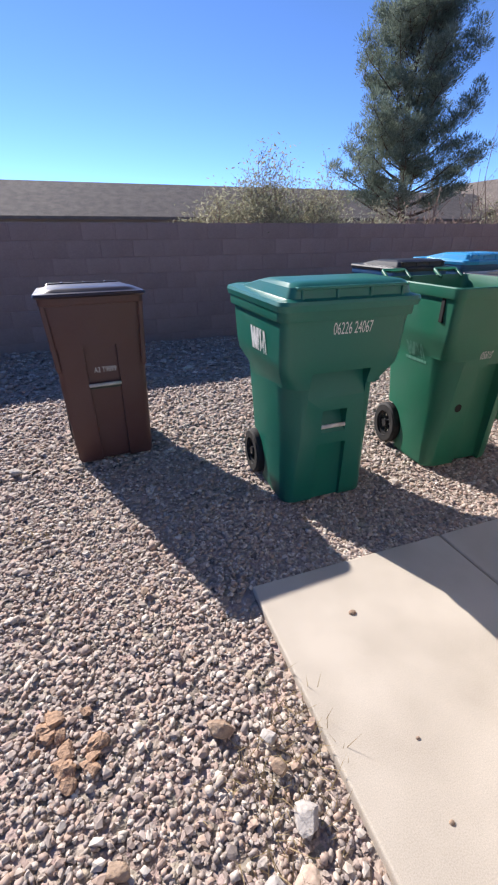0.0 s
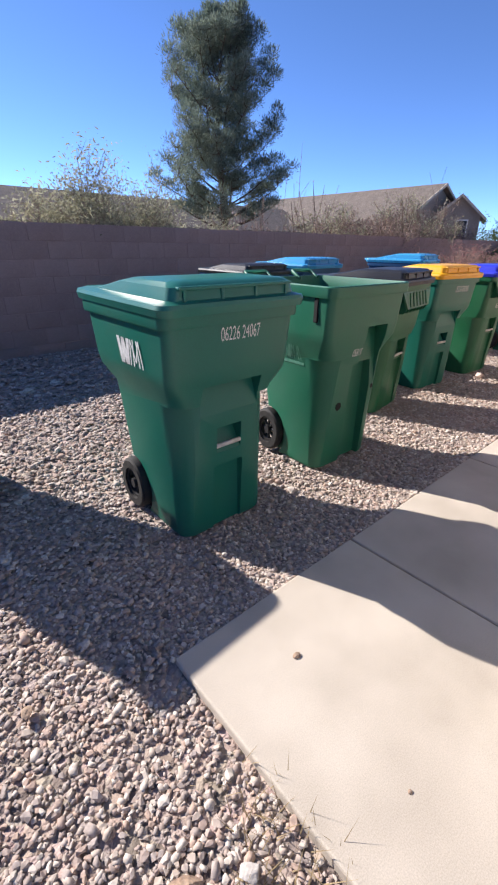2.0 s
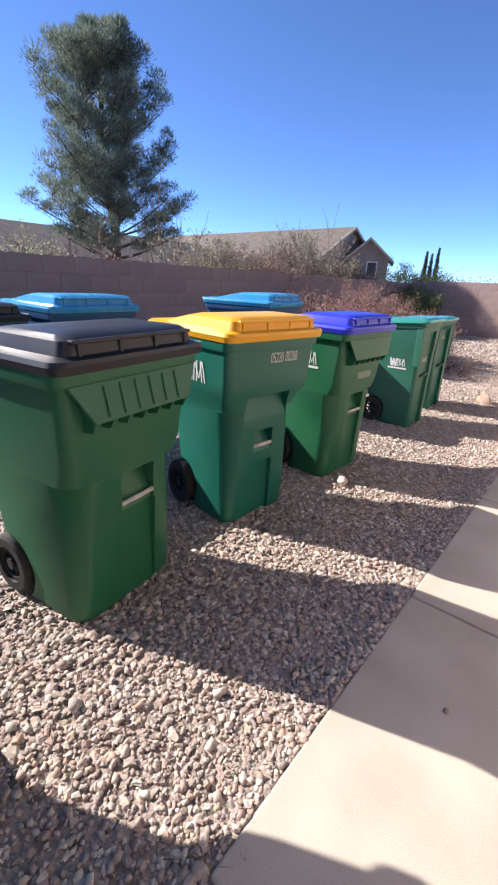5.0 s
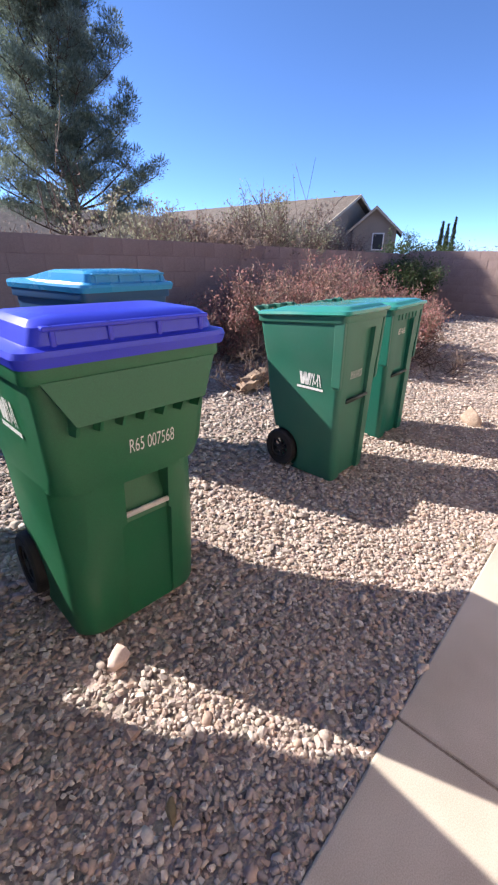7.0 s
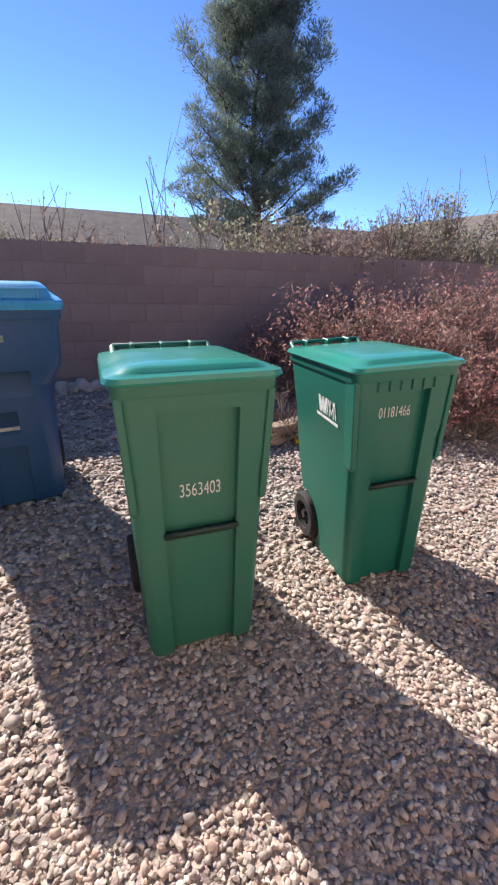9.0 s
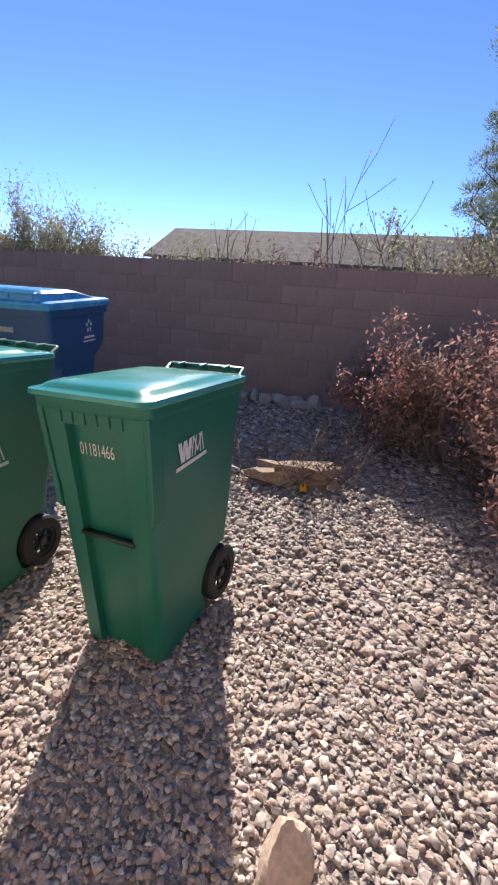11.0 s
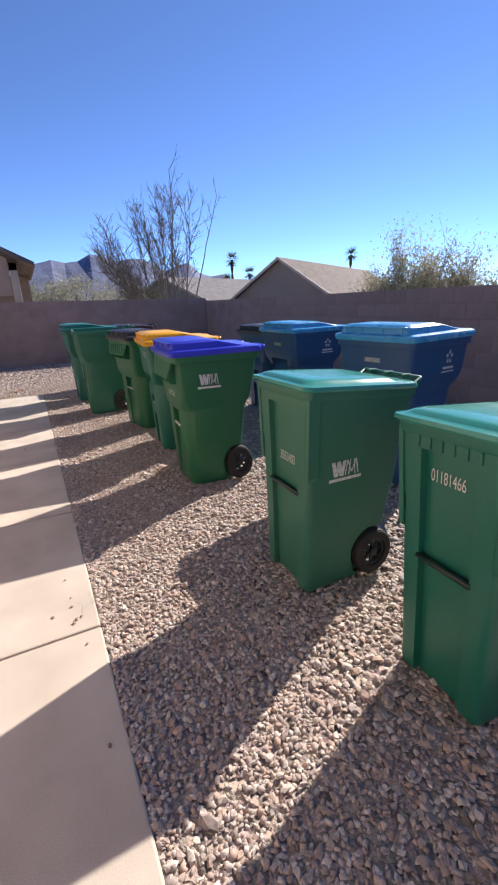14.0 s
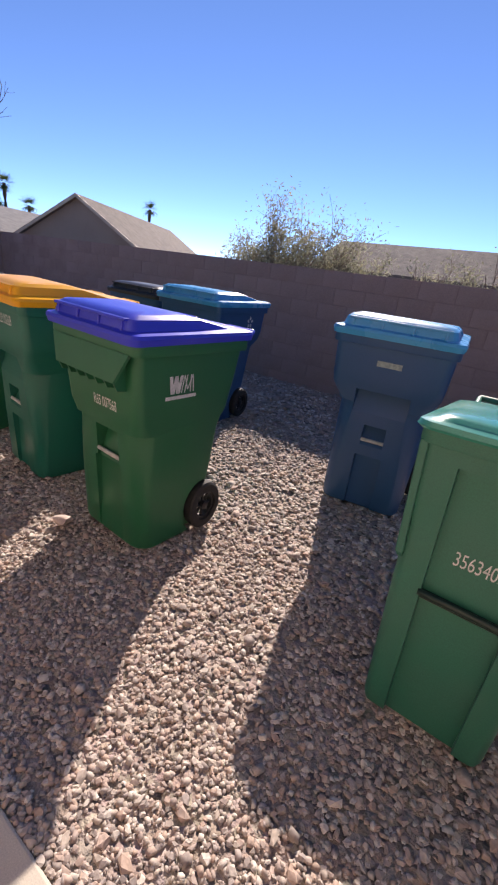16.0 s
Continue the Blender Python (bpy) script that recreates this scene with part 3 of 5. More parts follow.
def slim_cart(m, label, body_mat, lid_mat, group, number, lid_label, bar_mat, under_ribs=False, emblem_sides=(-1, 1), number_mat=None, dark_hinge=None, panel=(0.125, 0.03, 0.90), bar_z=0.50, emblem_z=0.62, wide=0.96, base_wide=1.06, tall=1.0, deep=1.0, fall=0.042):
    """A slimmer straight cart with a sunk front panel between corner posts."""
    ob = thing("wheeled_trash_cart", m @ Matrix.Diagonal((wide, deep, tall, 1)), label, "trash cart", group)
    k = base_wide
    sec = [(0.0, 0.180 * k, 0.015, 0.44, 0.03), (0.02, 0.186 * k, 0.01, 0.45, 0.035), (0.50, 0.208 * (k + 1) / 2, 0.006, 0.56, 0.035), (0.70, 0.217, 0.002, 0.585, 0.035), (0.72, 0.223, 0.0, 0.59, 0.035), (0.945, 0.232, -0.005, 0.625, 0.035)]
    bm = bmesh.new()
    loft(bm, [ring(z, hw, yf, yb, r) for z, hw, yf, yb, r in sec] + [ring(0.947, 0.242, -0.014, 0.635, 0.035), ring(0.955, 0.244, -0.017, 0.637, 0.035), ring(0.985, 0.244, -0.017, 0.637, 0.035)])
    for v in bm.verts:
        if v.co.z > 0.9:
            v.co.z -= fall * max(0.0, v.co.y) / 0.64
    body = part("body", bm, body_mat, None)
    cuts = []
    for s in (-1, 1):
        c = bmesh.new()
        cylinder(c, (s * 0.150, 0.43, 0.12), (s * 0.40, 0.43, 0.12), 0.145, None, 24)
        cuts.append(c)
    pw, pz0, pz1 = panel
    bm = bmesh.new()
    d = 0.028
    yz = lambda z: 0.011 - 0.016 * z
    corner = [(-pw * 0.9, pz0 - 0.15), (pw * 0.9, pz0 - 0.15), (pw, pz1), (-pw, pz1)]
    fr = [bm.verts.new((x * 1.06, yz(z) - 0.2, z + (0.006 if z > 0.5 else 0))) for x, z in corner]
    bk = [bm.verts.new((x * 0.95, yz(z) + d, z)) for x, z in corner]
    bm.faces.new(fr)
    bm.faces.new(list(reversed(bk)))
    for i in range(4):
        bm.faces.new((fr[i], bk[i], bk[(i + 1) % 4], fr[(i + 1) % 4]))
    cuts.append(bm)
    carve(body, cuts)
    edge_smooth(body, 30)
    body.parent = ob
    yb = yz(bar_z) + 0.004
    part("grab_bar", cylinder(bmesh.new(), (-pw * 0.97, yb, bar_z), (pw * 0.97, yb, bar_z), 0.0105, None, 12), bar_mat, ob, "", True)
    part("bar_groove", box(bmesh.new(), -pw * 0.93, pw * 0.93, yb + 0.012, yb + 0.032, bar_z - 0.028, bar_z + 0.0, 0.003, 1), BAR_DARK, ob)
    # corner cheeks on the sides
    for s in (-1, 1):
        bm = bmesh.new()
        loft(bm, [ring(0.585, 0.008, 0.004, 0.05, 0.005, xo=s * 0.2075), ring(0.60, 0.012, -0.002, 0.06, 0.005, xo=s * 0.2105), ring(0.95, 0.012, -0.008, 0.06, 0.005, xo=s * 0.2265)])
        part("corner_post", bm, body_mat, ob)
    if under_ribs:
        for i in range(6):
            x = -0.13 + i * 0.052
            part("rib", box(bmesh.new(), x - 0.004, x + 0.004, -0.011, 0.002, 0.905, 0.945, 0.002, 1), body_mat, ob)
    for s in (-1, 1):
        wheel(ob, s * 0.20, 0.43, 0.122, s)
    part("axle", cylinder(bmesh.new(), (-0.18, 0.43, 0.122), (0.18, 0.43, 0.122), 0.01, None, 8), BAR_DARK, ob)
    lid_parts(ob, lid_mat, 0.998, 0.250, -0.028, 0.64, 0.034, (0.205, 0.004, 0.50), False, lid_label, 0.003, 0.006, 0.03, -fall - 0.004, 0.012)
    hinge(ob, dark_hinge or body_mat, 0.245, 0.66, 0.995 - fall, "rail")
    words, x, z, size = number
    number_print(ob, body, words, x, z, size, number_mat or WHITE, 0.62)
    for side in emblem_sides:
        emblem_print(ob, body, side, 0.29 if side < 0 else 0.14, emblem_z, 0.145, True)
    return ob, body


CARTS = "carts lined up on the gravel"
c1, _ = shoulder_cart(pose(2.28, 1.985, -0.012, 0, 0, 0), "dark green plastic cart with closed green lid, beside the slab", GREEN_A, LID_GREEN, CARTS, ("06226 24067", -0.08, 0.892, 0.074, WHITE), emblem_sides=(-1,), tall=1.05, deep=0.88)
c2, b2 = shoulder_cart(pose(3.285, 2.035, -0.01, 0, 0, -2), "faded green plastic cart without a lid, scuffed and empty", GREEN_B, GREEN_B, CARTS, ("05819", -0.065, 0.645, 0.062, WHITE), open_top=True, emblem_sides=(-1,), tall=1.085, deep=0.88)
c3, _ = shoulder_cart(pose(4.41, 2.40, -0.01, 0, 0, 9), "grass green plastic cart with closed charcoal lid on gravel", GREEN_C, DARK_LID, CARTS, apron=True, front_ribs=True, emblem_sides=(), big=0.95, tall=1.02, deep=0.88)
c4, _ = shoulder_cart(pose(5.31, 2.455, -0.01, 0, 0, -6), "dark green plastic cart with bright yellow lid on gravel", GREEN_A, YELLOW, CARTS, ("05220 00268", -0.03, 0.884, 0.074, WHITE), emblem_sides=(-1, 1), tall=1.03, big=0.97, deep=0.82)
c5, _ = shoulder_cart(pose(6.25, 2.39, -0.01, 0, 0, -3), "grass green plastic cart with violet blue lid on gravel", GREEN_C, PURPLE, CARTS, ("R65 007568", -0.035, 0.690, 0.066, WHITE), apron=True, emblem_sides=(-1, 1), big=0.91, tall=1.02, deep=0.84)
c6, _ = slim_cart(pose(7.835, 2.415, -0.012, 0, -0.8, -1), "slim dusty green cart with sunk front panel on gravel", GREEN_D, LID_MINT, CARTS, ("3563403", -0.066, 0.618, 0.064), "green lid lightened to mint, the sun's sheen put into its colour", BAR_DARK, emblem_z=0.58, panel=(0.130, 0.03, 0.90), wide=0.98, deep=0.96, tall=1.028)
c7, _ = slim_cart(pose(8.695, 2.512, -0.01, 0, -3.3, -5), "slim green cart with ribbed rim, the last of its row", GREEN_A, LID_MINT, CARTS, ("01181466", -0.097, 0.79, 0.062), "green lid lightened to mint, the sun's sheen put into its colour", BAR_DARK, under_ribs=True, emblem_z=0.755, tall=1.0, wide=0.92, deep=1.03)
cA, _ = shoulder_cart(pose(5.24, 4.02, -0.01, 0, 0, 2), "navy blue plastic recycling cart with light blue lid", BLUE_BODY, BLUE_LID, "blue carts by the wall", None, stars=True, tall=1.05)
cB, _ = shoulder_cart(pose(7.09, 3.71, -0.01, 0, 0, 8), "navy blue plastic recycling cart with pale blue lid, standing apart", BLUE_BODY, BLUE_LID, "blue carts by the wall", None, stars=True, tall=1.085, big=0.99, rim_mat=GREY_RIM)
cC, _ = shoulder_cart(pose(4.45, 4.10, -0.01, 0, 0, 2), "navy blue plastic cart with charcoal lid, behind the row", BLUE_BODY, DARK_LID, "blue carts by the wall", None)
cD, _ = slim_cart(pose(1.205, 2.90, -0.01, 0, 0, 3), "dark brown plastic cart with closed lid, alone on gravel", BROWN, BROWN_LID, CARTS, ("A2 T9899", -0.045, 0.56, 0.045), "dark brown lid with worn edge", BAR_WHITE, emblem_sides=(), number_mat=WHITE, dark_hinge=BROWN_LID, panel=(0.085, 0.10, 0.72), wide=1.18, base_wide=1.1, tall=1.05, bar_z=0.49, fall=0.02)

# details of the cart without a lid
def on_front(body, x, z):
    tmp = bmesh.new()
    tmp.from_mesh(body.data)
    hit = BVHTree.FromBMesh(tmp).ray_cast(Vector((x, -1, z)), Vector((0, 1, 0)))
    tmp.free()
    return hit[0], hit[1]


for x, z, r, words in ((-0.115, 0.37, 0.024, "dark round drain hole"), (0.195, 0.44, 0.014, "small dark bolt hole")):
    at, nrm = on_front(b2, x, z)
    bm = bmesh.new()
    lathe(bm, [(-0.004, r), (0.003, r), (0.003, r * 0.8)], 18, "X", (0, 0, 0))
    h = part("hole", bm, BLACK, c2, words)
    h.matrix_local = Matrix.Translation(at) @ nrm.to_track_quat("X", "Z").to_matrix().to_4x4()
part("slot", box(bmesh.new(), -0.338, -0.322, 0.02, 0.05, 0.84, 0.955, 0.003, 1), BLACK, c2, "dark moulded slot under the rim")

# ---- ground, slab, walls ----
rng = np.random.default_rng(7)


def ground_height(x, y):
    h = -0.03 + 0.012 * noise.noise(Vector((x * 0.8, y * 0.8, 0))) + 0.006 * noise.noise(Vector((x * 3, y * 3, 5)))
    if 1.485 < y < 1.66 and x > 1.5:
        h += 0.020 * (1 - (y - 1.485) / 0.175)
    if x > 9.5:
        h += min(0.18, 0.035 * (x - 9.5)) * 0.4
    return h


def grid_sheet(name, xs, ys, fn, mat):
    vs = [(x, y, fn(x, y)) for y in ys for x in xs]
    k = len(xs)
    fs = [(j * k + i, j * k + i + 1, (j + 1) * k + i + 1, (j + 1) * k + i) for j in range(len(ys) - 1) for i in range(k - 1)]
    return raw(name, vs, fs, mat, None, True)


def spread(a, b, step, far):
    out = list(np.arange(a, b + 1e-6, step))
    lo, hi, s = a, b, step
    while hi < far:
        s *= 1.6
        lo, hi = lo - s, hi + s
        out = [lo] + out + [hi]
    return out


g = grid_sheet("ground", spread(-3, 18, 0.15, 1600), spread(0, 6.6, 0.15, 1600), ground_height, SOIL)
tagged(g, "sandy soil under loose pinkish gravel, reaching far away", "ground", kind="structure")

JOINTS = [1.645, 2.635, 3.95, 5.22, 6.50, 7.76, 9.22, 10.70, 12.2, 13.7]
pave = thing("pavement", pose(0, 0, 0), "narrow cream concrete walkway beside the house with cut joints", "walkway", kind="structure")
for i, (a, b) in enumerate(zip(JOINTS, JOINTS[1:])):
    bm = bmesh.new()
    box(bm, a + 0.005, b - 0.005, 0.36 if i else -1.2, 1.49, -0.12, 0.0, 0.008, 2)
    part("slab", bm, CONCRETE, pave)
part("joint_fill", box(bmesh.new(), 1.66, 13.6, 0.37, 1.48, -0.12, -0.009), JOINT_DIRT, pave)
for x, y, r in ((1.971, 1.225, 0.016), (1.902, 0.765, 0.007), (1.848, 0.575, 0.008), (4.75, 1.20, 0.012), (8.02, 0.9, 0.014), (9.47, 1.05, 0.013), (9.55, 1.44, 0.02), (7.6, 1.3, 0.01), (6.1, 0.8, 0.012)):
    bm = bmesh.new()
    bmesh.ops.create_icosphere(bm, subdivisions=2, radius=r, matrix=Matrix.Translation((x, y, 0.001)) @ Matrix.Diagonal((1, 0.75, 0.6, 1)))
    tagged(part("pebble", bm, ROCKY), "small brown chip on the walkway", "pebble", "chips on the walkway")

rc = random.Random(31)
for i in range(14):
    bm = bmesh.new()
    r = rc.uniform(0.006, 0.014)
    bmesh.ops.create_icosphere(bm, subdivisions=1, radius=r, matrix=Matrix.Translation((rc.uniform(7.2, 9.8), rc.uniform(1.33, 1.475), r * 0.4)) @ Matrix.Diagonal((1, 0.8, 0.6, 1)))
    for v in bm.verts:
        v.co += Vector((rc.gauss(0, r * 0.12), rc.gauss(0, r * 0.12), 0))
    tagged(part("pebble", bm, ROCKY), "loose gravel crumb on the walkway edge", "pebble", "chips on the walkway")

BL, BH, BT = 0.40, 0.20, 0.15


def block_mesh(l, name="block"):
    return mesh_from(name, box(bmesh.new(), -l / 2 + 0.004, l / 2 - 0.004, -BT / 2, BT / 2, 0.004, BH - 0.004, 0.003, 1), BLOCK)


FULL, HALF = block_mesh(BL), block_mesh(BL / 2)


def block_wall(name, label, origin, angle, length, courses, part_span, z0=-0.10):
    """Running-bond wall along local x from the origin; blocks within part_span are single pieces."""
    w = thing(name, pose(origin[0], origin[1], z0, 0, 0, angle), label, "wall", kind="structure")
    part("core", box(bmesh.new(), 0, length, -BT / 2 + 0.003, BT / 2 - 0.003, 0, courses * BH - 0.01), MORTAR, w)
    verts, faces = [], []
    r = random.Random(3)
    for c in range(courses):
        x = 0.0 if c % 2 == 0 else -BL / 2
        while x < length - 0.01:
            a, b = max(0, x), min(length, x + BL)
            if b - a > 0.05:
                mid = (a + b) / 2
                off = r.uniform(-0.003, 0.003)
                if part_span[0] <= mid <= part_span[1] and abs(b - a - BL) < 0.02:
                    o = new("block", FULL)
                    o.parent = w
                    o.location = (mid, off, c * BH)
                else:
                    k = len(verts)
                    for px in (a + 0.005, b - 0.005):
                        for py in (-BT / 2 + off, BT / 2 + off):
                            for pz in (c * BH + 0.005, (c + 1) * BH - 0.005):
                                verts.append((px, py, pz))
                    faces += [[k + i for i in q] for q in ((0, 1, 3, 2), (4, 6, 7, 5), (0, 4, 5, 1), (2, 3, 7, 6), (1, 5, 7, 3), (0, 2, 6, 4))]
            x += BL
    if verts:
        o = raw("far_blocks", verts, faces, BLOCK_REST, w)
        o["kind"] = "stuff"
    return w


WALL_Y, WEST_X, EAST_X = 6.44, -2.98, 17.75
block_wall("wall_south", "long dark brown concrete block wall in shade", (WEST_X, WALL_Y), 0, EAST_X - WEST_X, 8, (3.0, 16.5), -0.11)
block_wall("wall_west", "brown concrete block wall closing the yard", (WEST_X, WALL_Y - 0.08), -90, 12.0, 8, (0, 0), -0.03)
block_wall("wall_east", "sunlit pinkish brown concrete block wall", (EAST_X, WALL_Y - 0.08), -90, 16.0, 8, (0.2, 6.0), -0.04)

# ---- the house beside the walkway ----
house = thing("house", pose(0, 0, 0), "cream stucco house with pale brick base and deep eaves", "house")
HX0, HX1, HY, HZ = 2.10, 22.0, 0.34, 2.60
WX, DX, SILL = (3.80, 5.40), (2.52, 3.62), 1.24
part("wall", box(bmesh.new(), HX0, DX[0], HY - 0.2, HY, -0.1, HZ), STUCCO, house)
part("wall", box(bmesh.new(), DX[0], DX[1], HY - 0.2, HY, 2.34, HZ), STUCCO, house)
part("wall", box(bmesh.new(), DX[1], WX[0], HY - 0.2, HY, -0.1, HZ), STUCCO, house)
part("wall", box(bmesh.new(), WX[0], WX[1], HY - 0.2, HY, -0.1, SILL), STUCCO, house)
part("wall", box(bmesh.new(), WX[0], WX[1], HY - 0.2, HY, 2.36, HZ), STUCCO, house)
part("wall", box(bmesh.new(), WX[1], HX1, HY - 0.2, HY, -0.1, HZ), STUCCO, house)
part("wall", box(bmesh.new(), HX0, HX0 + 0.2, -9.0, HY - 0.2, -0.1, HZ), STUCCO, house)
part("wall", box(bmesh.new(), HX1 - 0.2, HX1, -9.0, HY - 0.2, -0.1, HZ), STUCCO, house)
part("wall", box(bmesh.new(), HX0, HX1, -9.2, -9.0, -0.1, HZ), STUCCO, house)
win = part("window", box(bmesh.new(), WX[0] - 0.05, WX[1] + 0.05, HY - 0.01, HY + 0.045, SILL - 0.02, SILL + 0.04, 0.006), WINDOW_WHITE, house, "white framed sliding window")
for a, b, c, d in ((WX[0], WX[0] + 0.06, SILL + 0.04, 2.36), (WX[1] - 0.06, WX[1], SILL + 0.04, 2.36), (WX[0] + 0.06, WX[1] - 0.06, 2.30, 2.36), (4.57, 4.63, SILL + 0.04, 2.30)):
    part("window_frame", box(bmesh.new(), a, b, HY - 0.08, HY + 0.03, c, d, 0.006), WINDOW_WHITE, win)
for a, b in ((WX[0] + 0.06, 4.57), (4.63, WX[1] - 0.06)):
    p = part("pane", box(bmesh.new(), a, b, HY - 0.05, HY - 0.042, SILL + 0.04, 2.30), GLASS, win)
    p.visible_shadow = False
door = part("door", box(bmesh.new(), DX[0] + 0.06, DX[1] - 0.06, HY - 0.12, HY - 0.08, 0.02, 2.28, 0.006), SCREEN, house, "grey screened door in a white frame")
for a, b, c, d in ((DX[0], DX[0] + 0.06, -0.05, 2.34), (DX[1] - 0.06, DX[1] + 0.03, -0.05, 2.34), (DX[0] + 0.06, DX[1] - 0.06, 2.28, 2.34)):
    part("door_frame", box(bmesh.new(), a, b, HY - 0.13, HY + 0.045, c, d, 0.006), WINDOW_WHITE, door, "white painted door frame")
part("door_rail", box(bmesh.new(), DX[0] + 0.07, DX[1] - 0.07, HY - 0.08, HY - 0.065, 0.95, 1.05, 0.004), SCREEN, door)
bm = bmesh.new()
prof = [(0.80, 2.52), (0.80, 2.58), (-4.3, 4.45), (-10.0, 2.58), (-10.0, 2.52), (-4.3, 4.35)]
A = [bm.verts.new((HX0 - 0.35, y, z)) for y, z in prof]
B = [bm.verts.new((HX1 + 0.4, y, z)) for y, z in prof]
bm.faces.new(A)
bm.faces.new(list(reversed(B)))
for i in range(6):
    bm.faces.new((A[i], B[i], B[(i + 1) % 6], A[(i + 1) % 6]))
bmesh.ops.recalc_face_normals(bm, faces=bm.faces)
part("roof", bm, SHINGLE, house)
part("fascia", box(bmesh.new(), HX0 - 0.36, HX1 + 0.4, 0.802, 0.83, 2.45, 2.59, 0.004), FASCIA, house, "brown painted fascia board")
part("soffit", box(bmesh.new(), HX0 - 0.34, HX1 + 0.3, HY, 0.80, 2.46, 2.50), FASCIA, house)
part("gutter", box(bmesh.new(), HX0 - 0.34, HX1 + 0.3, 0.832, 0.90, 2.50, 2.585, 0.012), TRIM, house, "tan metal gutter")
sp = part("downspout", box(bmesh.new(), 2.28, 2.36, HY + 0.04, HY + 0.10, 0.12, 2.30, 0.01), TRIM, house, "cream metal downspout")
part("elbow", cylinder(bmesh.new(), (2.32, HY + 0.07, 2.28), (2.32, 0.76, 2.44), 0.04, None, 10), TRIM, sp)
part("foot", cylinder(bmesh.new(), (2.32, HY + 0.06, 0.15), (2.33, HY + 0.15, 0.05), 0.034, 0.038, 12), TRIM, sp, "cream open spout end")
BRX, BRZ = 0.405, 0.1125
brick_me = mesh_from("brick", box(bmesh.new(), 0.006, BRX - 0.006, 0, 0.03, 0.005, BRZ - 0.005, 0.006, 1), BRICK)
base = part("brick_base", box(bmesh.new(), DX[1] + 0.04, HX1, HY, HY + 0.018, -0.1, 1.20), MORTAR, house, "pale red slump brick base course")
bv, bf = [], []
for c in range(11):
    x = DX[1] + 0.05 + (0.0 if c % 2 else -BRX / 2)
    while x < 14.0:
        a = max(x, DX[1] + 0.05)
        if x == a and x < 7.5:
            o = new("brick", brick_me)
            o.parent = base
            o.location = (x, HY + 0.008, -0.04 + c * BRZ)
        else:
            k = len(bv)
            for px in (a + 0.006, x + BRX - 0.006):
                for py in (HY + 0.008, HY + 0.038):
                    for pz in (-0.035 + c * BRZ, -0.045 + (c + 1) * BRZ):
                        bv.append((px, py, pz))
            bf += [[k + i for i in q] for q in ((0, 1, 3, 2), (4, 6, 7, 5), (0, 4, 5, 1), (2, 3, 7, 6), (1, 5, 7, 3), (0, 2, 6, 4))]
        x += BRX
o = raw("far_bricks", bv, bf, BRICK, base)
o["kind"] = "stuff"

# ---- neighbouring houses ----
def gable_house(name, label, m, length, depth, wall_h, ridge_h, over, wall_mat, roof_mat, windows=()):
    """A house with its ridge along local x; the gables stand at both ends."""
    hs = thing(name, m, label, "house")
    l, d = length / 2, depth / 2
    bm = bmesh.new()
    prof = [(-d, 0), (d, 0), (d, wall_h), (0, ridge_h - 0.12), (-d, wall_h)]
    a = [bm.verts.new((-l, y, z)) for y, z in prof]
    b = [bm.verts.new((l, y, z)) for y, z in prof]
    bm.faces.new(list(reversed(a)))
    bm.faces.new(b)
    for i in range(5):
        bm.faces.new((a[i], a[(i + 1) % 5], b[(i + 1) % 5], b[i]))
    bmesh.ops.recalc_face_normals(bm, faces=bm.faces)
    part("wall", bm, wall_mat, hs)
    s = (ridge_h - wall_h) / d
    for side in (-1, 1):
        bm = bmesh.new()
        e = d + over
        pr = [(0, ridge_h + 0.02), (side * e, ridge_h + 0.02 - s * e), (side * e, ridge_h - 0.14 - s * e), (0, ridge_h - 0.12)]
        a = [bm.verts.new((-l - over, y, z)) for y, z in pr]
        b = [bm.verts.new((l + over, y, z)) for y, z in pr]
        bm.faces.new(a)
        bm.faces.new(list(reversed(b)))
        for i in range(4):
            bm.faces.new((a[i], b[i], b[(i + 1) % 4], a[(i + 1) % 4]))
        bmesh.ops.recalc_face_normals(bm, faces=bm.faces)
        part("roof", bm, roof_mat, hs)
        for end in (-1, 1):
            bm = bmesh.new()
            p0, p1 = Vector((end * (l + over), 0, ridge_h - 0.03)), Vector((end * (l + over), side * e, ridge_h - 0.03 - s * e))
            v = [bm.verts.new(p0 + Vector((dx, 0, dz))) for dx, dz in ((-0.03, -0.13), (0.03, -0.13), (0.03, 0.06), (-0.03, 0.06))]
            w = [bm.verts.new(p1 + Vector((dx, 0, dz))) for dx, dz in ((-0.03, -0.13), (0.03, -0.13), (0.03, 0.06), (-0.03, 0.06))]
            bm.faces.new(v)
            bm.faces.new(list(reversed(w)))
            for i in range(4):
                bm.faces.new((v[i], w[i], w[(i + 1) % 4], v[(i + 1) % 4]))
            bmesh.ops.recalc_face_normals(bm, faces=bm.faces)
            part("barge_board", bm, TRIM, hs)
    for (end, y, z, w, h) in windows:
        wn_ = part("window", box(bmesh.new(), end * l - 0.04, end * l + 0.04, y - w / 2, y + w / 2, z - h / 2, z + h / 2, 0.01), WINDOW_WHITE, hs, "white framed window")
        part("pane", box(bmesh.new(), end * l - 0.05, end * l + 0.05, y - w / 2 + 0.08, y + w / 2 - 0.08, z - h / 2 + 0.08, z + h / 2 - 0.08), HUB, wn_)
    return hs


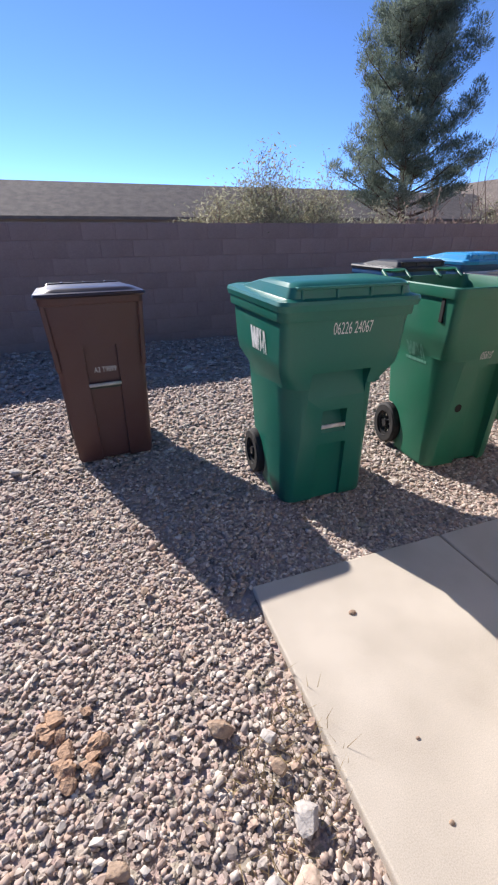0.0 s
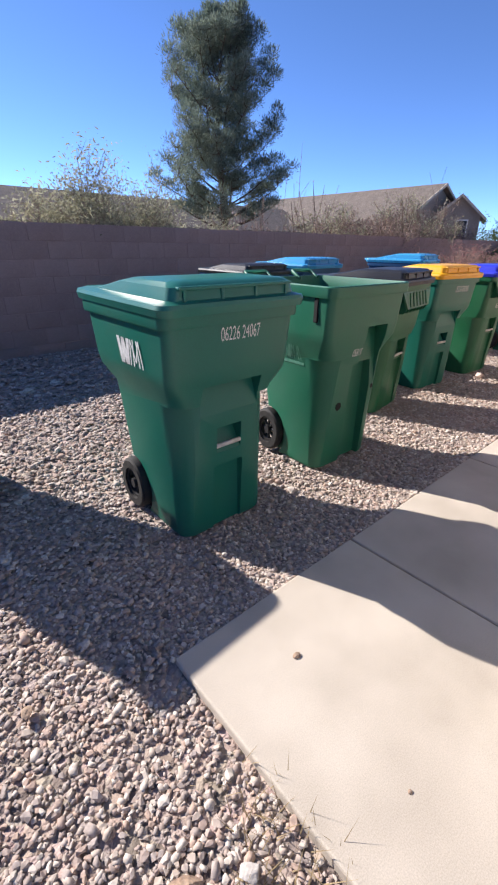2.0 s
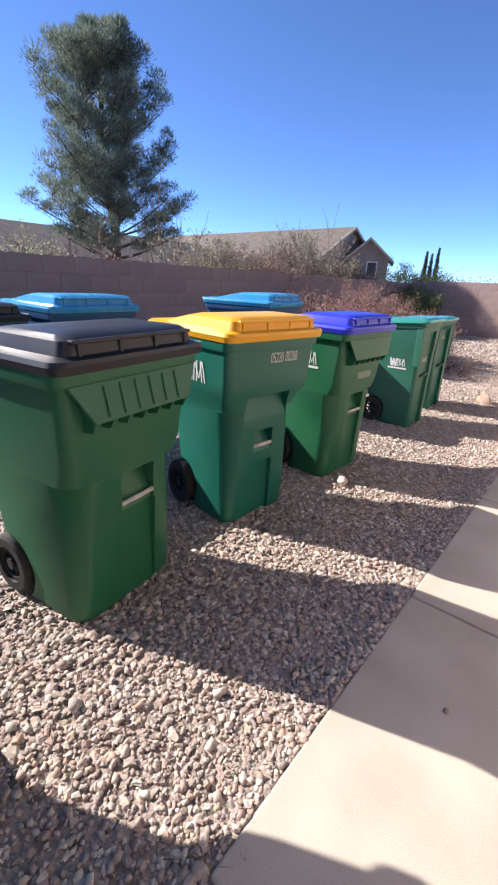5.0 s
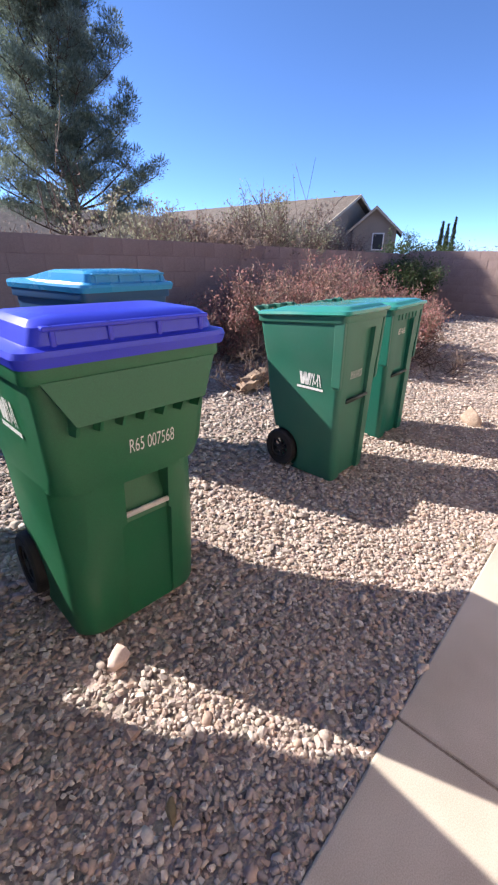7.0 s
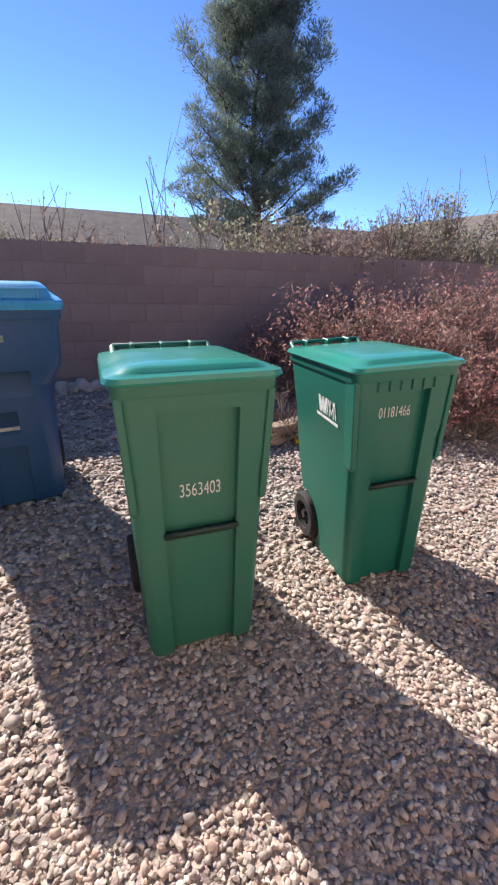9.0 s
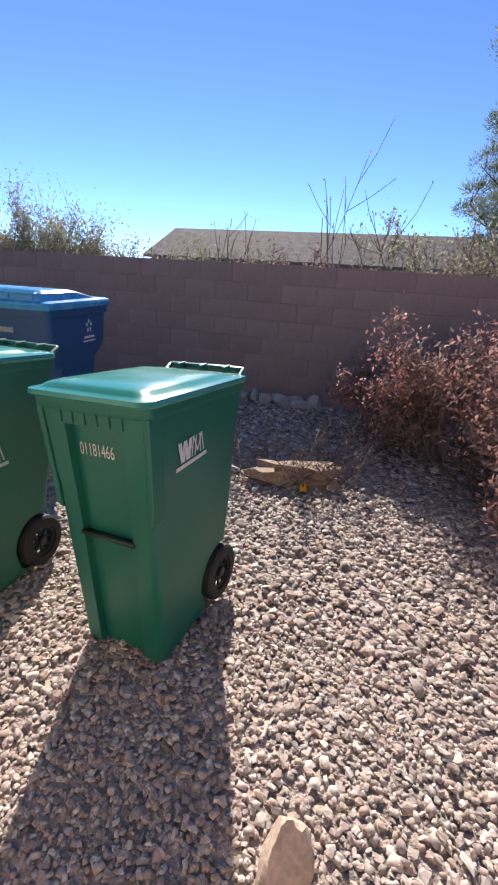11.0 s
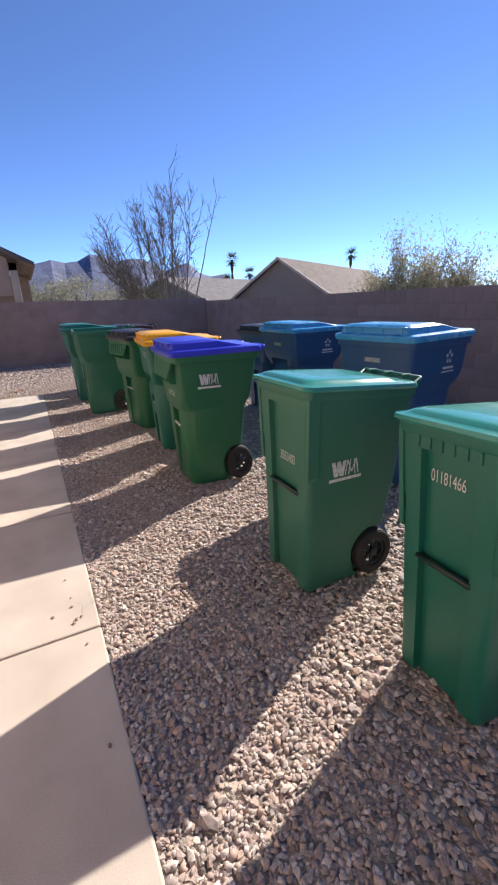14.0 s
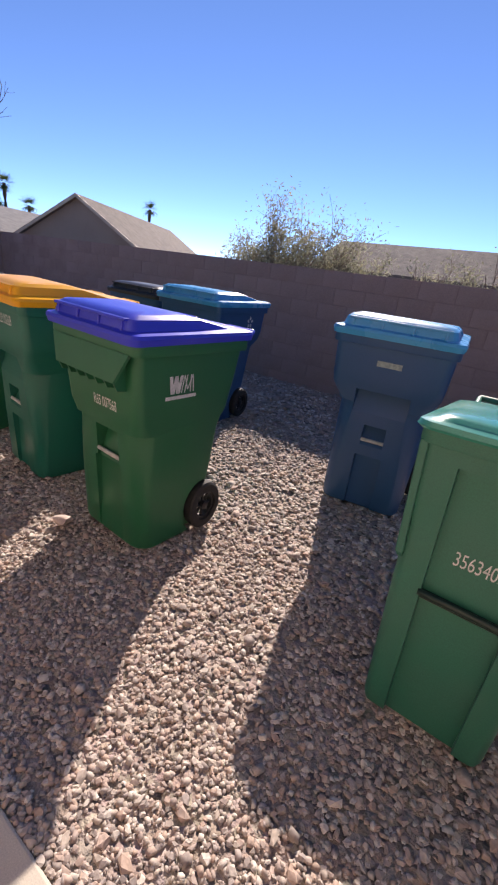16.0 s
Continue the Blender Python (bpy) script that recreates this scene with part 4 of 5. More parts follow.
gable_house("neighbour_house", "long tan house with low shingle roof beyond the wall", pose(13, 31.5, 0), 38, 8, 2.5, 4.30, 0.4, STUCCO_FAR, SHINGLE)
gable_house("neighbour_house", "tan stucco house with brown shingle gable roof behind shrubs", pose(35.2, 28.4, 0, 0, 0, 90), 20.5, 9, 3.2, 5.5, 0.45, STUCCO_FAR, SHINGLE, ())
gable_house("neighbour_house", "low tan wing with a window in its gable", pose(37.2, 17.3, 0, 0, 0, 24), 4.0, 2.9, 3.5, 4.75, 0.4, STUCCO_FAR, SHINGLE, ((-1, -0.3, 2.6, 0.8, 1.1),))
gable_house("neighbour_house", "tan stucco house with gable roof beyond the wall", pose(-20.8, 25.0, 0, 0, 0, 120), 18, 9.0, 1.3, 4.2, 0.4, STUCCO_FAR, SHINGLE)
gable_house("neighbour_house", "pale grey roofed house further off", pose(-30, 20.0, 0, 0, 0, 110), 16, 12, 1.6, 3.7, 0.4, STUCCO_FAR, SHINGLE_GREY)
# house with an open porch beyond the west wall
porch = thing("porch_house", pose(-8.5, -2.95, -0.18, 0, 0, 0), "tan house with shaded open porch beyond the wall", "house")
bm = bmesh.new()
pr = [(5.0, 2.95), (5.0, 3.10), (-2.0, 6.6), (-9.0, 3.12), (-9.0, 2.95), (-2.0, 6.4)]
a = [bm.verts.new((-7.0, y, z)) for y, z in pr]
b = [bm.verts.new((1.0, y, z)) for y, z in pr]
bm.faces.new(a)
bm.faces.new(list(reversed(b)))
for i in range(6):
    bm.faces.new((a[i], b[i], b[(i + 1) % 6], a[(i + 1) % 6]))
bmesh.ops.recalc_face_normals(bm, faces=bm.faces)
part("roof", bm, SHINGLE, porch)
part("wall", box(bmesh.new(), -6.5, -6.2, -8, 4.9, 0, 3.1), STUCCO_FAR, porch)
part("wall", box(bmesh.new(), -6.5, 0.6, -8.2, 1.5, 0, 3.3), STUCCO_FAR, porch)
part("post", box(bmesh.new(), 0.35, 0.6, 4.2, 4.45, 0, 3.1, 0.01), TRIM, porch)
part("beam", box(bmesh.new(), -6.2, 0.6, 4.2, 4.45, 2.85, 3.1, 0.01), PORCH_TAN, porch)
bm = bmesh.new()
gp = [(-8.0, 2.05), (4.18, 2.05), (4.18, 3.25), (-2.0, 6.38), (-8.0, 3.42)]
a = [bm.verts.new((0.30, y, z)) for y, z in gp]
b = [bm.verts.new((0.48, y, z)) for y, z in gp]
bm.faces.new(a)
bm.faces.new(list(reversed(b)))
for i in range(5):
    bm.faces.new((a[i], b[i], b[(i + 1) % 5], a[(i + 1) % 5]))
bmesh.ops.recalc_face_normals(bm, faces=bm.faces)
part("gable", bm, PORCH_TAN, porch, "tan gable wall over the porch opening")

# ---- mountains ----
bm = bmesh.new()
mv, mf = [], []
steps = 90
for i in range(steps):
    a = radians(100 + 130 * i / (steps - 1))
    for j, (dist, k) in enumerate(((620, 0.0), (760, 0.45), (900, 1.0), (1050, 0.4))):
        crest = 46 + 26 * noise.noise(Vector((i * 0.16, 3.3, 0))) + 14 * noise.noise(Vector((i * 0.5, 1.1, j))) + 6 * noise.noise(Vector((i * 1.3, 9.1, j)))
        crest *= max(0.0, min(1.0, 1.0 - abs(i - 50) / 34.0)) * 1.85
        mv.append((dist * math.cos(a), dist * math.sin(a), -2 + k * max(2, crest) + (8 * noise.noise(Vector((i * 0.7, j * 2.0, 4))) if 0 < j < 3 else 0)))
for i in range(steps - 1):
    for j in range(3):
        mf.append((i * 4 + j, (i + 1) * 4 + j, (i + 1) * 4 + j + 1, i * 4 + j + 1))
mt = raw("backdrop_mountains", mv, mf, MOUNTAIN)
tagged(mt, "rocky mountain range on the horizon, its distance haze painted in as blue", "mountains", kind="structure")

# ---- plants ----
def branch(V, F, tips, r, p, d, length, rad, depth, up=0.1, wild=0.35, kids=3, n=4, seg=4, shrink=0.62, rmin=0.003):
    """A branch that bends and forks; tips gathers the places along its thin ends."""
    pts = [p.copy()]
    d = d.normalized()
    seg = seg if depth else 2
    for i in range(seg):
        d = (d + Vector((r.gauss(0, wild), r.gauss(0, wild), r.gauss(0, wild) + up)) * 0.45).normalized()
        pts.append(pts[-1] + d * length / seg)
    tube_path(V, F, pts, max(rad, rmin), max(rmin * 0.7, rad * (0.55 if depth else 0.3)), n if depth else 3)
    if depth <= 1:
        tips.extend((q, d) for q in pts[1:])
    if depth:
        for k in range(kids):
            t = r.uniform(0.35, 1.0)
            q = pts[min(seg, 1 + int(t * (seg - 1)))]
            nd = (d + Vector((r.gauss(0, 0.7), r.gauss(0, 0.7), r.gauss(0.15, 0.45)))).normalized()
            branch(V, F, tips, r, q, nd, length * shrink * r.uniform(0.7, 1.2), rad * 0.5, depth - 1, up, wild, kids, n, 4, shrink, rmin)


def leaves(tips, r, per, spread_, size, slim=0.4):
    """Many small leaf blades scattered round the tips."""
    V, F = [], []
    for p, d in tips:
        for k in range(per):
            c = p + Vector((r.gauss(0, spread_), r.gauss(0, spread_), r.gauss(0, spread_)))
            u = Vector((r.gauss(0, 1), r.gauss(0, 1), r.gauss(0.3, 1))).normalized()
            w = u.cross(Vector((r.gauss(0, 1), r.gauss(0, 1), r.gauss(0, 1)))).normalized()
            s = size * r.uniform(0.6, 1.4)
            i = len(V)
            V += [c - u * s * 0.5, c + w * s * slim * 0.5, c + u * s * 0.5, c - w * s * slim * 0.5]
            F.append((i, i + 1, i + 2, i + 3))
    return V, F


def plant(name, label, category, seed, base, stems, length, rad, depth, wood, leaf=None, per=3, sp=0.05, size=0.05, lean=0.6, up=0.15, wild=0.35, kids=3, foot=0.15, slim=0.4, group="", shrink=0.62, n=4, rmin=0.003):
    r = random.Random(seed)
    ob = thing(name, pose(*base), label, category, group)
    V, F, tips = [], [], []
    for i in range(stems):
        a = r.uniform(0, 2 * math.pi)
        d = Vector((math.cos(a) * lean * r.uniform(0.2, 1), math.sin(a) * lean * r.uniform(0.2, 1), 1))
        p = Vector((math.cos(a) * foot * r.random(), math.sin(a) * foot * r.random(), -0.03))
        branch(V, F, tips, r, p, d, length * r.uniform(0.7, 1.15), rad * r.uniform(0.7, 1.1), depth, up, wild, kids, n, 4, shrink, rmin)
    raw("branch_work", V, F, wood, ob)
    if leaf:
        lv, lf = leaves(tips, r, per, sp, size, slim)
        raw("leaves", lv, lf, leaf, ob)
    return ob


def pine(base, height, seed):
    """Whorls of rising limbs that end in separate pads of needle tufts."""
    r = random.Random(seed)
    ob = thing("pine_tree", pose(*base), "tall grey-green pine with uneven open crown beyond the wall", "tree")
    V, F = [], []
    stem = lambda z: Vector((0.10 * math.sin(z * 0.9), 0.10 * math.cos(z * 1.1), z))
    tube_path(V, F, [stem(height * 0.97 * i / 12) for i in range(13)], 0.21, 0.03, 8)
    raw("trunk", V, F, BARK, ob)
    V, F, pads = [], [], []
    z, turn = 1.85, 0.0
    while z < height * 0.955:
        t = z / height
        reach = float(np.interp(t, (0.22, 0.30, 0.42, 0.52, 0.64, 0.74, 0.84, 0.93, 1.0), (2.35, 2.8, 2.35, 2.25, 2.5, 2.15, 1.4, 0.62, 0.2)))
        for k in range(6):
            a = turn + 2 * math.pi * k / 6 + r.gauss(0, 0.22)
            L = reach * r.choice((0.55, 0.75, 0.95, 1.05, 1.15))
            rise = 0.10 + 0.55 * t + r.gauss(0, 0.08)
            p, d = stem(z + r.gauss(0, 0.08)), Vector((math.cos(a), math.sin(a), rise)).normalized()
            pts = [p]
            for s in range(6):
                d = (d + Vector((r.gauss(0, 0.09), r.gauss(0, 0.09), 0.07))).normalized()
                pts.append(pts[-1] + d * L / 6)
            tube_path(V, F, pts, 0.05 * (1.15 - t), 0.009, 5)
            for s in (3, 4, 5, 6):
                for q in range(2 if s < 5 else 3):
                    side = d.cross(Vector((0, 0, 1))).normalized() * r.uniform(-0.42, 0.42) * min(1.0, L / 1.6)
                    e = pts[s] + side + Vector((0, 0, r.uniform(0.06, 0.34)))
                    tube_path(V, F, [pts[s], (pts[s] + e) / 2 + Vector((0, 0, -0.03)), e], 0.013, 0.005, 3)
                    pads.append((e, r.uniform(0.20, 0.36) * (0.75 + 0.25 * min(1, L))))
        turn += 0.7 + r.random()
        z += r.uniform(0.36, 0.54)
    for k in range(14):
        pads.append((stem(height) + Vector((r.gauss(0, 0.16), r.gauss(0, 0.16), r.uniform(-0.9, 0.0))), 0.20))
    raw("limb_work", V, F, BARK, ob)
    n = np.random.default_rng(seed)
    blades = []
    for p, rad in pads:
        k = 190
        o = n.normal(0, 1, (k, 3))
        o /= np.linalg.norm(o, axis=1, keepdims=True)
        c = np.array(p) + o * rad * n.uniform(0.05, 1.0, (k, 1)) ** 0.6 * np.array((1.15, 1.15, 0.8))
        w = np.cross(o, n.normal(0, 1, (k, 3)))
        w = w / np.linalg.norm(w, axis=1, keepdims=True) * n.uniform(0.010, 0.018, (k, 1))
        e = (o * 0.8 + np.array((0, 0, 0.45))) * n.uniform(0.07, 0.14, (k, 1))
        blades.append(np.stack([c - w, c + w, c + e], 1))
    verts = np.concatenate(blades).reshape(-1, 3)
    raw("crown", verts, np.arange(len(verts)).reshape(-1, 3), PINE, ob)
    return ob


pine((13.35, 16.2, 0), 8.6, 5)
# olive-green shrub and bare twiggy shrubs behind the wall
SH = "shrubs behind the wall"
bush = plant("olive_shrub", "loose grey-green shrub rising behind the block wall", "shrub", 11, (4.2, 7.3, 0), 26, 1.42, 0.020, 3, TWIG, OLIVE, 9, 0.085, 0.052, 0.6, 0.3, 0.26, 4, 0.7, 0.3, SH, 0.6)
bush.matrix_basis = pose(4.2, 7.3, 0) @ Matrix.Diagonal((1.15, 0.55, 1, 1))   # it grows along the wall
plant("olive_shrub", "loose grey-green shrub rising behind the block wall", "shrub", 12, (5.6, 8.0, 0), 9, 1.10, 0.022, 3, TWIG, OLIVE, 8, 0.06, 0.052, 0.8, 0.28, 0.28, 4, 0.7, 0.3, SH, 0.6)
for i, (x, y, L, st) in enumerate(((6.7, 7.7, 1.22, 16), (7.8, 7.7, 1.15, 14), (8.9, 7.6, 1.18, 16), (10.0, 7.7, 1.40, 20), (11.1, 7.6, 1.40, 20), (12.2, 7.8, 1.68, 22), (13.4, 7.7, 1.85, 24), (14.8, 7.9, 1.78, 20), (16.2, 7.9, 1.50, 14))):
    plant("bare_shrub", "tangled winter shrub of brown twigs behind the wall", "shrub", 20 + i, (x, y, 0), st, L, 0.014, 3, TWIG, OLIVE if i % 3 == 0 else DRY_LEAF, 2, 0.06, 0.05, 0.55, 0.25, 0.30, 4, 0.6, 0.5, SH, 0.5, 3, 0.0045)
for i, (x, y, L) in enumerate(((7.5, 7.1, 1.25), (8.95, 7.2, 1.5), (12.3, 7.2, 1.5), (13.6, 7.4, 1.35))):
    plant("bare_sapling", "thin bare sapling with few dry leaves over the wall", "shrub", 40 + i, (x, y, 0), 4, L * 1.45, 0.012, 2, TWIG_DARK, DRY_LEAF, 1, 0.03, 0.035, 0.35, 0.4, 0.2, 2, 0.2, 0.5, SH, 0.55, 4, 0.005)
# red shrubs inside the wall
RS = "red shrubs against the wall"
for i, (x, y, L, st) in enumerate(((9.45, 5.5, 0.55, 16), (10.1, 5.3, 0.78, 26), (11.0, 5.2, 0.90, 26), (12.0, 5.4, 0.95, 26), (13.0, 5.6, 0.66, 20), (10.8, 4.5, 0.74, 22), (11.9, 4.5, 0.78, 22), (10.7, 3.9, 0.55, 18), (11.6, 3.7, 0.6, 18))):
    plant("red_shrub", "reddish winter shrub with thin arching twigs by the wall", "shrub", 60 + i, (x, y, -0.03), st, L, 0.011, 3, TWIG, RED_LEAF, 2, 0.045, 0.038, 1.0, 0.18, 0.30, 4, 0.35, 0.4, RS, 0.55, 3, 0.0035)
plant("green_shrub", "dark green rounded shrub in the wall corner", "shrub", 72, (16.3, 5.9, -0.03), 30, 0.92, 0.016, 3, TWIG_DARK, GREEN_LEAF, 10, 0.08, 0.045, 0.7, 0.16, 0.3, 3, 0.6, 0.6)
# low dry brush under the red shrubs
for i, (x, y) in enumerate(((10.5, 3.9), (9.15, 4.32), (8.85, 4.22), (11.2, 3.4), (10.9, 2.9), (11.8, 3.7), (10.3, 4.6))):
    plant("dry_brush", "low dark dry brush lying on the gravel", "brush", 80 + i, (x, y, -0.02), 12, 0.35, 0.006, 2, TWIG_DARK, None, lean=2.2, up=0.0, group="dry brush by the wall")
# bare desert tree beyond the west wall
ro = random.Random(4)
bt = thing("bare_tree", pose(-6.2, 6.35, 0), "bare many-stemmed desert tree with wispy twigs beyond the wall", "tree")
V, F, tips = [], [], []
for i in range(15):
    fan = -1.15 + 1.25 * i / 14
    d = Vector((ro.gauss(0, 0.3), fan + ro.gauss(0, 0.08), 1.0)).normalized()
    pts = [Vector((ro.gauss(0, 0.1), ro.gauss(0, 0.1), -0.05))]
    L = ro.uniform(3.6, 4.5) * (1 - 0.2 * abs(fan))
    for s in range(9):
        d = (d + Vector((ro.gauss(0, 0.09), ro.gauss(0, 0.07), 0.05))).normalized()
        pts.append(pts[-1] + d * L / 9)
        if s > 2:
            for q in range(3):
                branch(V, F, tips, ro, pts[-1], d + Vector((ro.gauss(0, 0.35), ro.gauss(-0.1, 0.35), 0.2)), ro.uniform(0.5, 1.1), 0.011, 2, 0.12, 0.16, 3, 3, 4, 0.6, 0.006)
    SV_, SF_ = [], []
    tube_path(SV_, SF_, pts, 0.035, 0.009, 5)
    raw("stem", SV_, SF_, TREE_TWIG, bt)
raw("twig_work", V, F, TREE_TWIG, bt)
V, F, tips = [], [], []
oc = thing("ocotillo", pose(-6.4, 6.55, 0), "two tall bare wand-like desert stems beyond the wall", "shrub")
for lean in (0.05, 0.42):
    d, pts = Vector((0.02, lean, 1)), [Vector((0, lean, 0))]
    for s in range(12):
        d = (d + Vector((ro.gauss(0, 0.05), ro.gauss(0, 0.07) + (0.03 if lean > 0.1 else -0.005), 0.06))).normalized()
        pts.append(pts[-1] + d * 0.47)
        if s > 7:
            branch(V, F, tips, ro, pts[-1], d + Vector((0, ro.choice((-0.7, 0.7)), 0.2)), 0.6, 0.012, 1, 0.25, 0.15, 2, 3, 4, 0.6, 0.006)
    tube_path(V, F, pts, 0.035, 0.009, 5)
raw("stem_work", V, F, TREE_TWIG, oc)
# distant greenery
def clump(name, label, cat, x, y, w, h, seed, mat, group):
    r = random.Random(seed)
    ob = thing(name, pose(x, y, 0), label, cat, group)
    V, F = [], []
    for k in range(7):
        a = r.uniform(0, 6.28)
        tube_path(V, F, [Vector((0, 0, 0)), Vector((math.cos(a) * w * 0.25, math.sin(a) * w * 0.25, h * 0.7))], 0.06, 0.02, 4)
    raw("branch_work", V, F, TWIG_DARK, ob)
    tips = []
    for k in range(170):
        a, u = r.uniform(0, 6.28), r.random() ** 0.5
        z = h * (0.25 + 0.7 * r.random())
        rr = w * 0.5 * u * math.sqrt(max(0.05, 1 - ((z / h - 0.5) / 0.55) ** 2))
        tips.append((Vector((math.cos(a) * rr, math.sin(a) * rr, z + r.gauss(0, 0.08 * h))), Vector((0, 0, 1))))
    lv, lf = leaves(tips, r, 44, 0.055 * w, 0.016 * w + 0.03, 0.6)
    raw("leaves", lv, lf, mat, ob)
    return ob


GR = "distant trees and shrubs"
for i, (x, y, w, h, mat) in enumerate(((24, 9.4, 1.9, 2.25, GREEN_LEAF), (27, 8.9, 2.6, 2.05, GREEN_LEAF), (31, 8.4, 4, 1.75, OLIVE), (-24, 5, 5, 3.4, OLIVE), (-30, 1, 5, 3.0, GREEN_LEAF), (-20, 7.5, 3, 2.6, OLIVE), (-22, 9.5, 2.6, 2.5, GREEN_LEAF), (-26, 3.0, 4, 3.0, OLIVE))):
    clump("far_tree", "rounded far shrub seen over the wall", "tree", x, y, w, h, 100 + i, mat, GR)
for i, (x, y, h) in enumerate(((75, 26.0, 6.9), (75, 25.2, 6.5), (75, 24.3, 7.3))):
    r = random.Random(i)
    ob = thing("cypress_tree", pose(x, y, 0), "slender dark cypress far away", "tree", "three cypresses")
    V, F = [], []
    tube_path(V, F, [Vector((0, 0, 0)), Vector((0, 0, h * 0.95))], 0.15, 0.03, 5)
    raw("trunk", V, F, BARK, ob)
    tips = []
    for k in range(500):
        z = h * (0.08 + 0.92 * r.random())
        rr = 0.36 * math.sin(math.pi * min(1, (z / h) ** 0.8 * 0.92 + 0.07)) * r.random() ** 0.4
        a = r.uniform(0, 6.28)
        tips.append((Vector((math.cos(a) * rr, math.sin(a) * rr, z)), Vector((0, 0, 1))))
    lv, lf = leaves(tips, r, 6, 0.05, 0.28, 0.3)
    raw("crown", lv, lf, CYPRESS, ob)


def palm(x, y, h, seed):
    r = random.Random(seed)
    ob = thing("palm_tree", pose(x, y, 0), "tall far fan palm with small round crown", "tree", "far palms")
    V, F = [], []
    tube_path(V, F, [Vector((0.1 * math.sin(i), 0, h * i / 6)) for i in range(7)], 0.28, 0.2, 6)
    raw("trunk", V, F, BARK, ob)
    V, F = [], []
    for k in range(46):
        a, el = r.uniform(0, 6.28), r.uniform(-0.9, 1.3)
        d = Vector((math.cos(a) * math.cos(el), math.sin(a) * math.cos(el), math.sin(el)))
        s = d.cross(Vector((0, 0, 1))).normalized()
        p = Vector((0, 0, h)) + d * 0.35
        for q in range(7):
            f = (d + s * (q - 3) * 0.28).normalized()
            i = len(V)
            L = r.uniform(0.8, 1.15)
            V += [p - s * 0.03, p + s * 0.03, p + f * L + Vector((0, 0, -0.12))]
            F.append((i, i + 1, i + 2))
    raw("crown", V, F, GREEN_LEAF, ob)


palm(-45, 27.3, 7.0, 1)
palm(-45, 29.9, 5.3, 2)
palm(-45, 26.6, 4.4, 3)
palm(-40, 43.3, 7.4, 4)
palm(-45, 22.5, 3.6, 5)

# ---- loose rocks ----
def rock(name, x, y, z, sx, sy, sz, seed, mat, label, group="", turn=0.0, peak=0.0, rough=0.0):
    bm = bmesh.new()
    rk = random.Random(seed)
    cuts = [(Vector((rk.gauss(0, 1), rk.gauss(0, 1), rk.gauss(0.2, 0.8))).normalized(), rk.uniform(0.55, 0.8)) for i in range(9)]
    bmesh.ops.create_icosphere(bm, subdivisions=3, radius=1.0)
    o = Vector((seed * 3.7, seed * 1.3, 0))
    for v in bm.verts:
        k = 1 + 0.28 * noise.noise(v.co * 0.9 + o) + 0.10 * noise.noise(v.co * 2.6 + o)
        c = v.co * k
        for nrm, d in cuts:
            c -= nrm * max(0.0, c.dot(nrm) - d)
        if peak:
            c = Vector((c.x * (1 - peak * (c.z + 0.5)), c.y * (1 - peak * (c.z + 0.5)), c.z))
        c *= 1.12 + rough * (noise.noise(v.co * 4.0 + o) + 0.6 * noise.noise(v.co * 9.0 + o))
        v.co = Vector((c.x * sx, c.y * sy, c.z * sz))
    ob = part(name, bm, mat)
    edge_smooth(ob, 35)
    ob.matrix_basis = pose(x, y, z, 0, 0, turn)
    return tagged(ob, label, "rock", group)


rock("rock", 9.43, 2.13, 0.035, 0.105, 0.078, 0.098, 7, TAN_ROCK, "pale pointed rock lying on the gravel", turn=75, peak=0.28)
rock("rock", 6.035, 2.28, 0.008, 0.055, 0.036, 0.026, 2, PINK_STONE, "smooth pale stone on the gravel", turn=37)
rock("rock", 9.0, 4.25, 0.02, 0.33, 0.15, 0.11, 3, ROCKY, "long weathered brown rock near the wall", turn=18, rough=0.5)
rock("lemon", 9.07, 4.10, 0.02, 0.030, 0.030, 0.034, 5, YELLOW, "small yellow fruit lying on the gravel")
rock("rock", 8.5, 4.2, -0.01, 0.05, 0.04, 0.03, 4, PALE_ROCK, "pale stone on the gravel")
for i in range(14):
    rock("edging_stone", 7.25 + i * 0.115 + 0.02 * math.sin(i * 5), 6.15 + 0.04 * math.sin(i * 3), 0.02, 0.09 + 0.025 * math.sin(i * 7), 0.08, 0.085 + 0.02 * math.sin(i * 4), 10 + i, PALE_ROCK, "pale rounded stone edging the wall foot", "edging stones at the wall")
for i, (x, y, s, mt_) in enumerate(((1.54, 0.45, 0.052, ROCKY), (1.46, 0.59, 0.042, TAN_ROCK), (1.51, 0.71, 0.040, PALE_ROCK), (1.49, 0.92, 0.030, PALE_ROCK), (1.36, 0.99, 0.042, ROCKY), (1.37, 0.61, 0.036, PALE_ROCK), (1.41, 0.51, 0.045, TAN_ROCK), (1.49, 0.84, 0.028, ROCKY), (1.05, 0.77, 0.030, ROCKY), (0.58, 2.9, 0.04, PALE_ROCK), (1.22, 1.62, 0.024, ROCKY))):
    rock("rock", x, y, 0.0, s, s * 0.75, s * 0.5, 40 + i, mt_, "larger loose stone in the gravel", "larger stones by the slab", 40 * i)

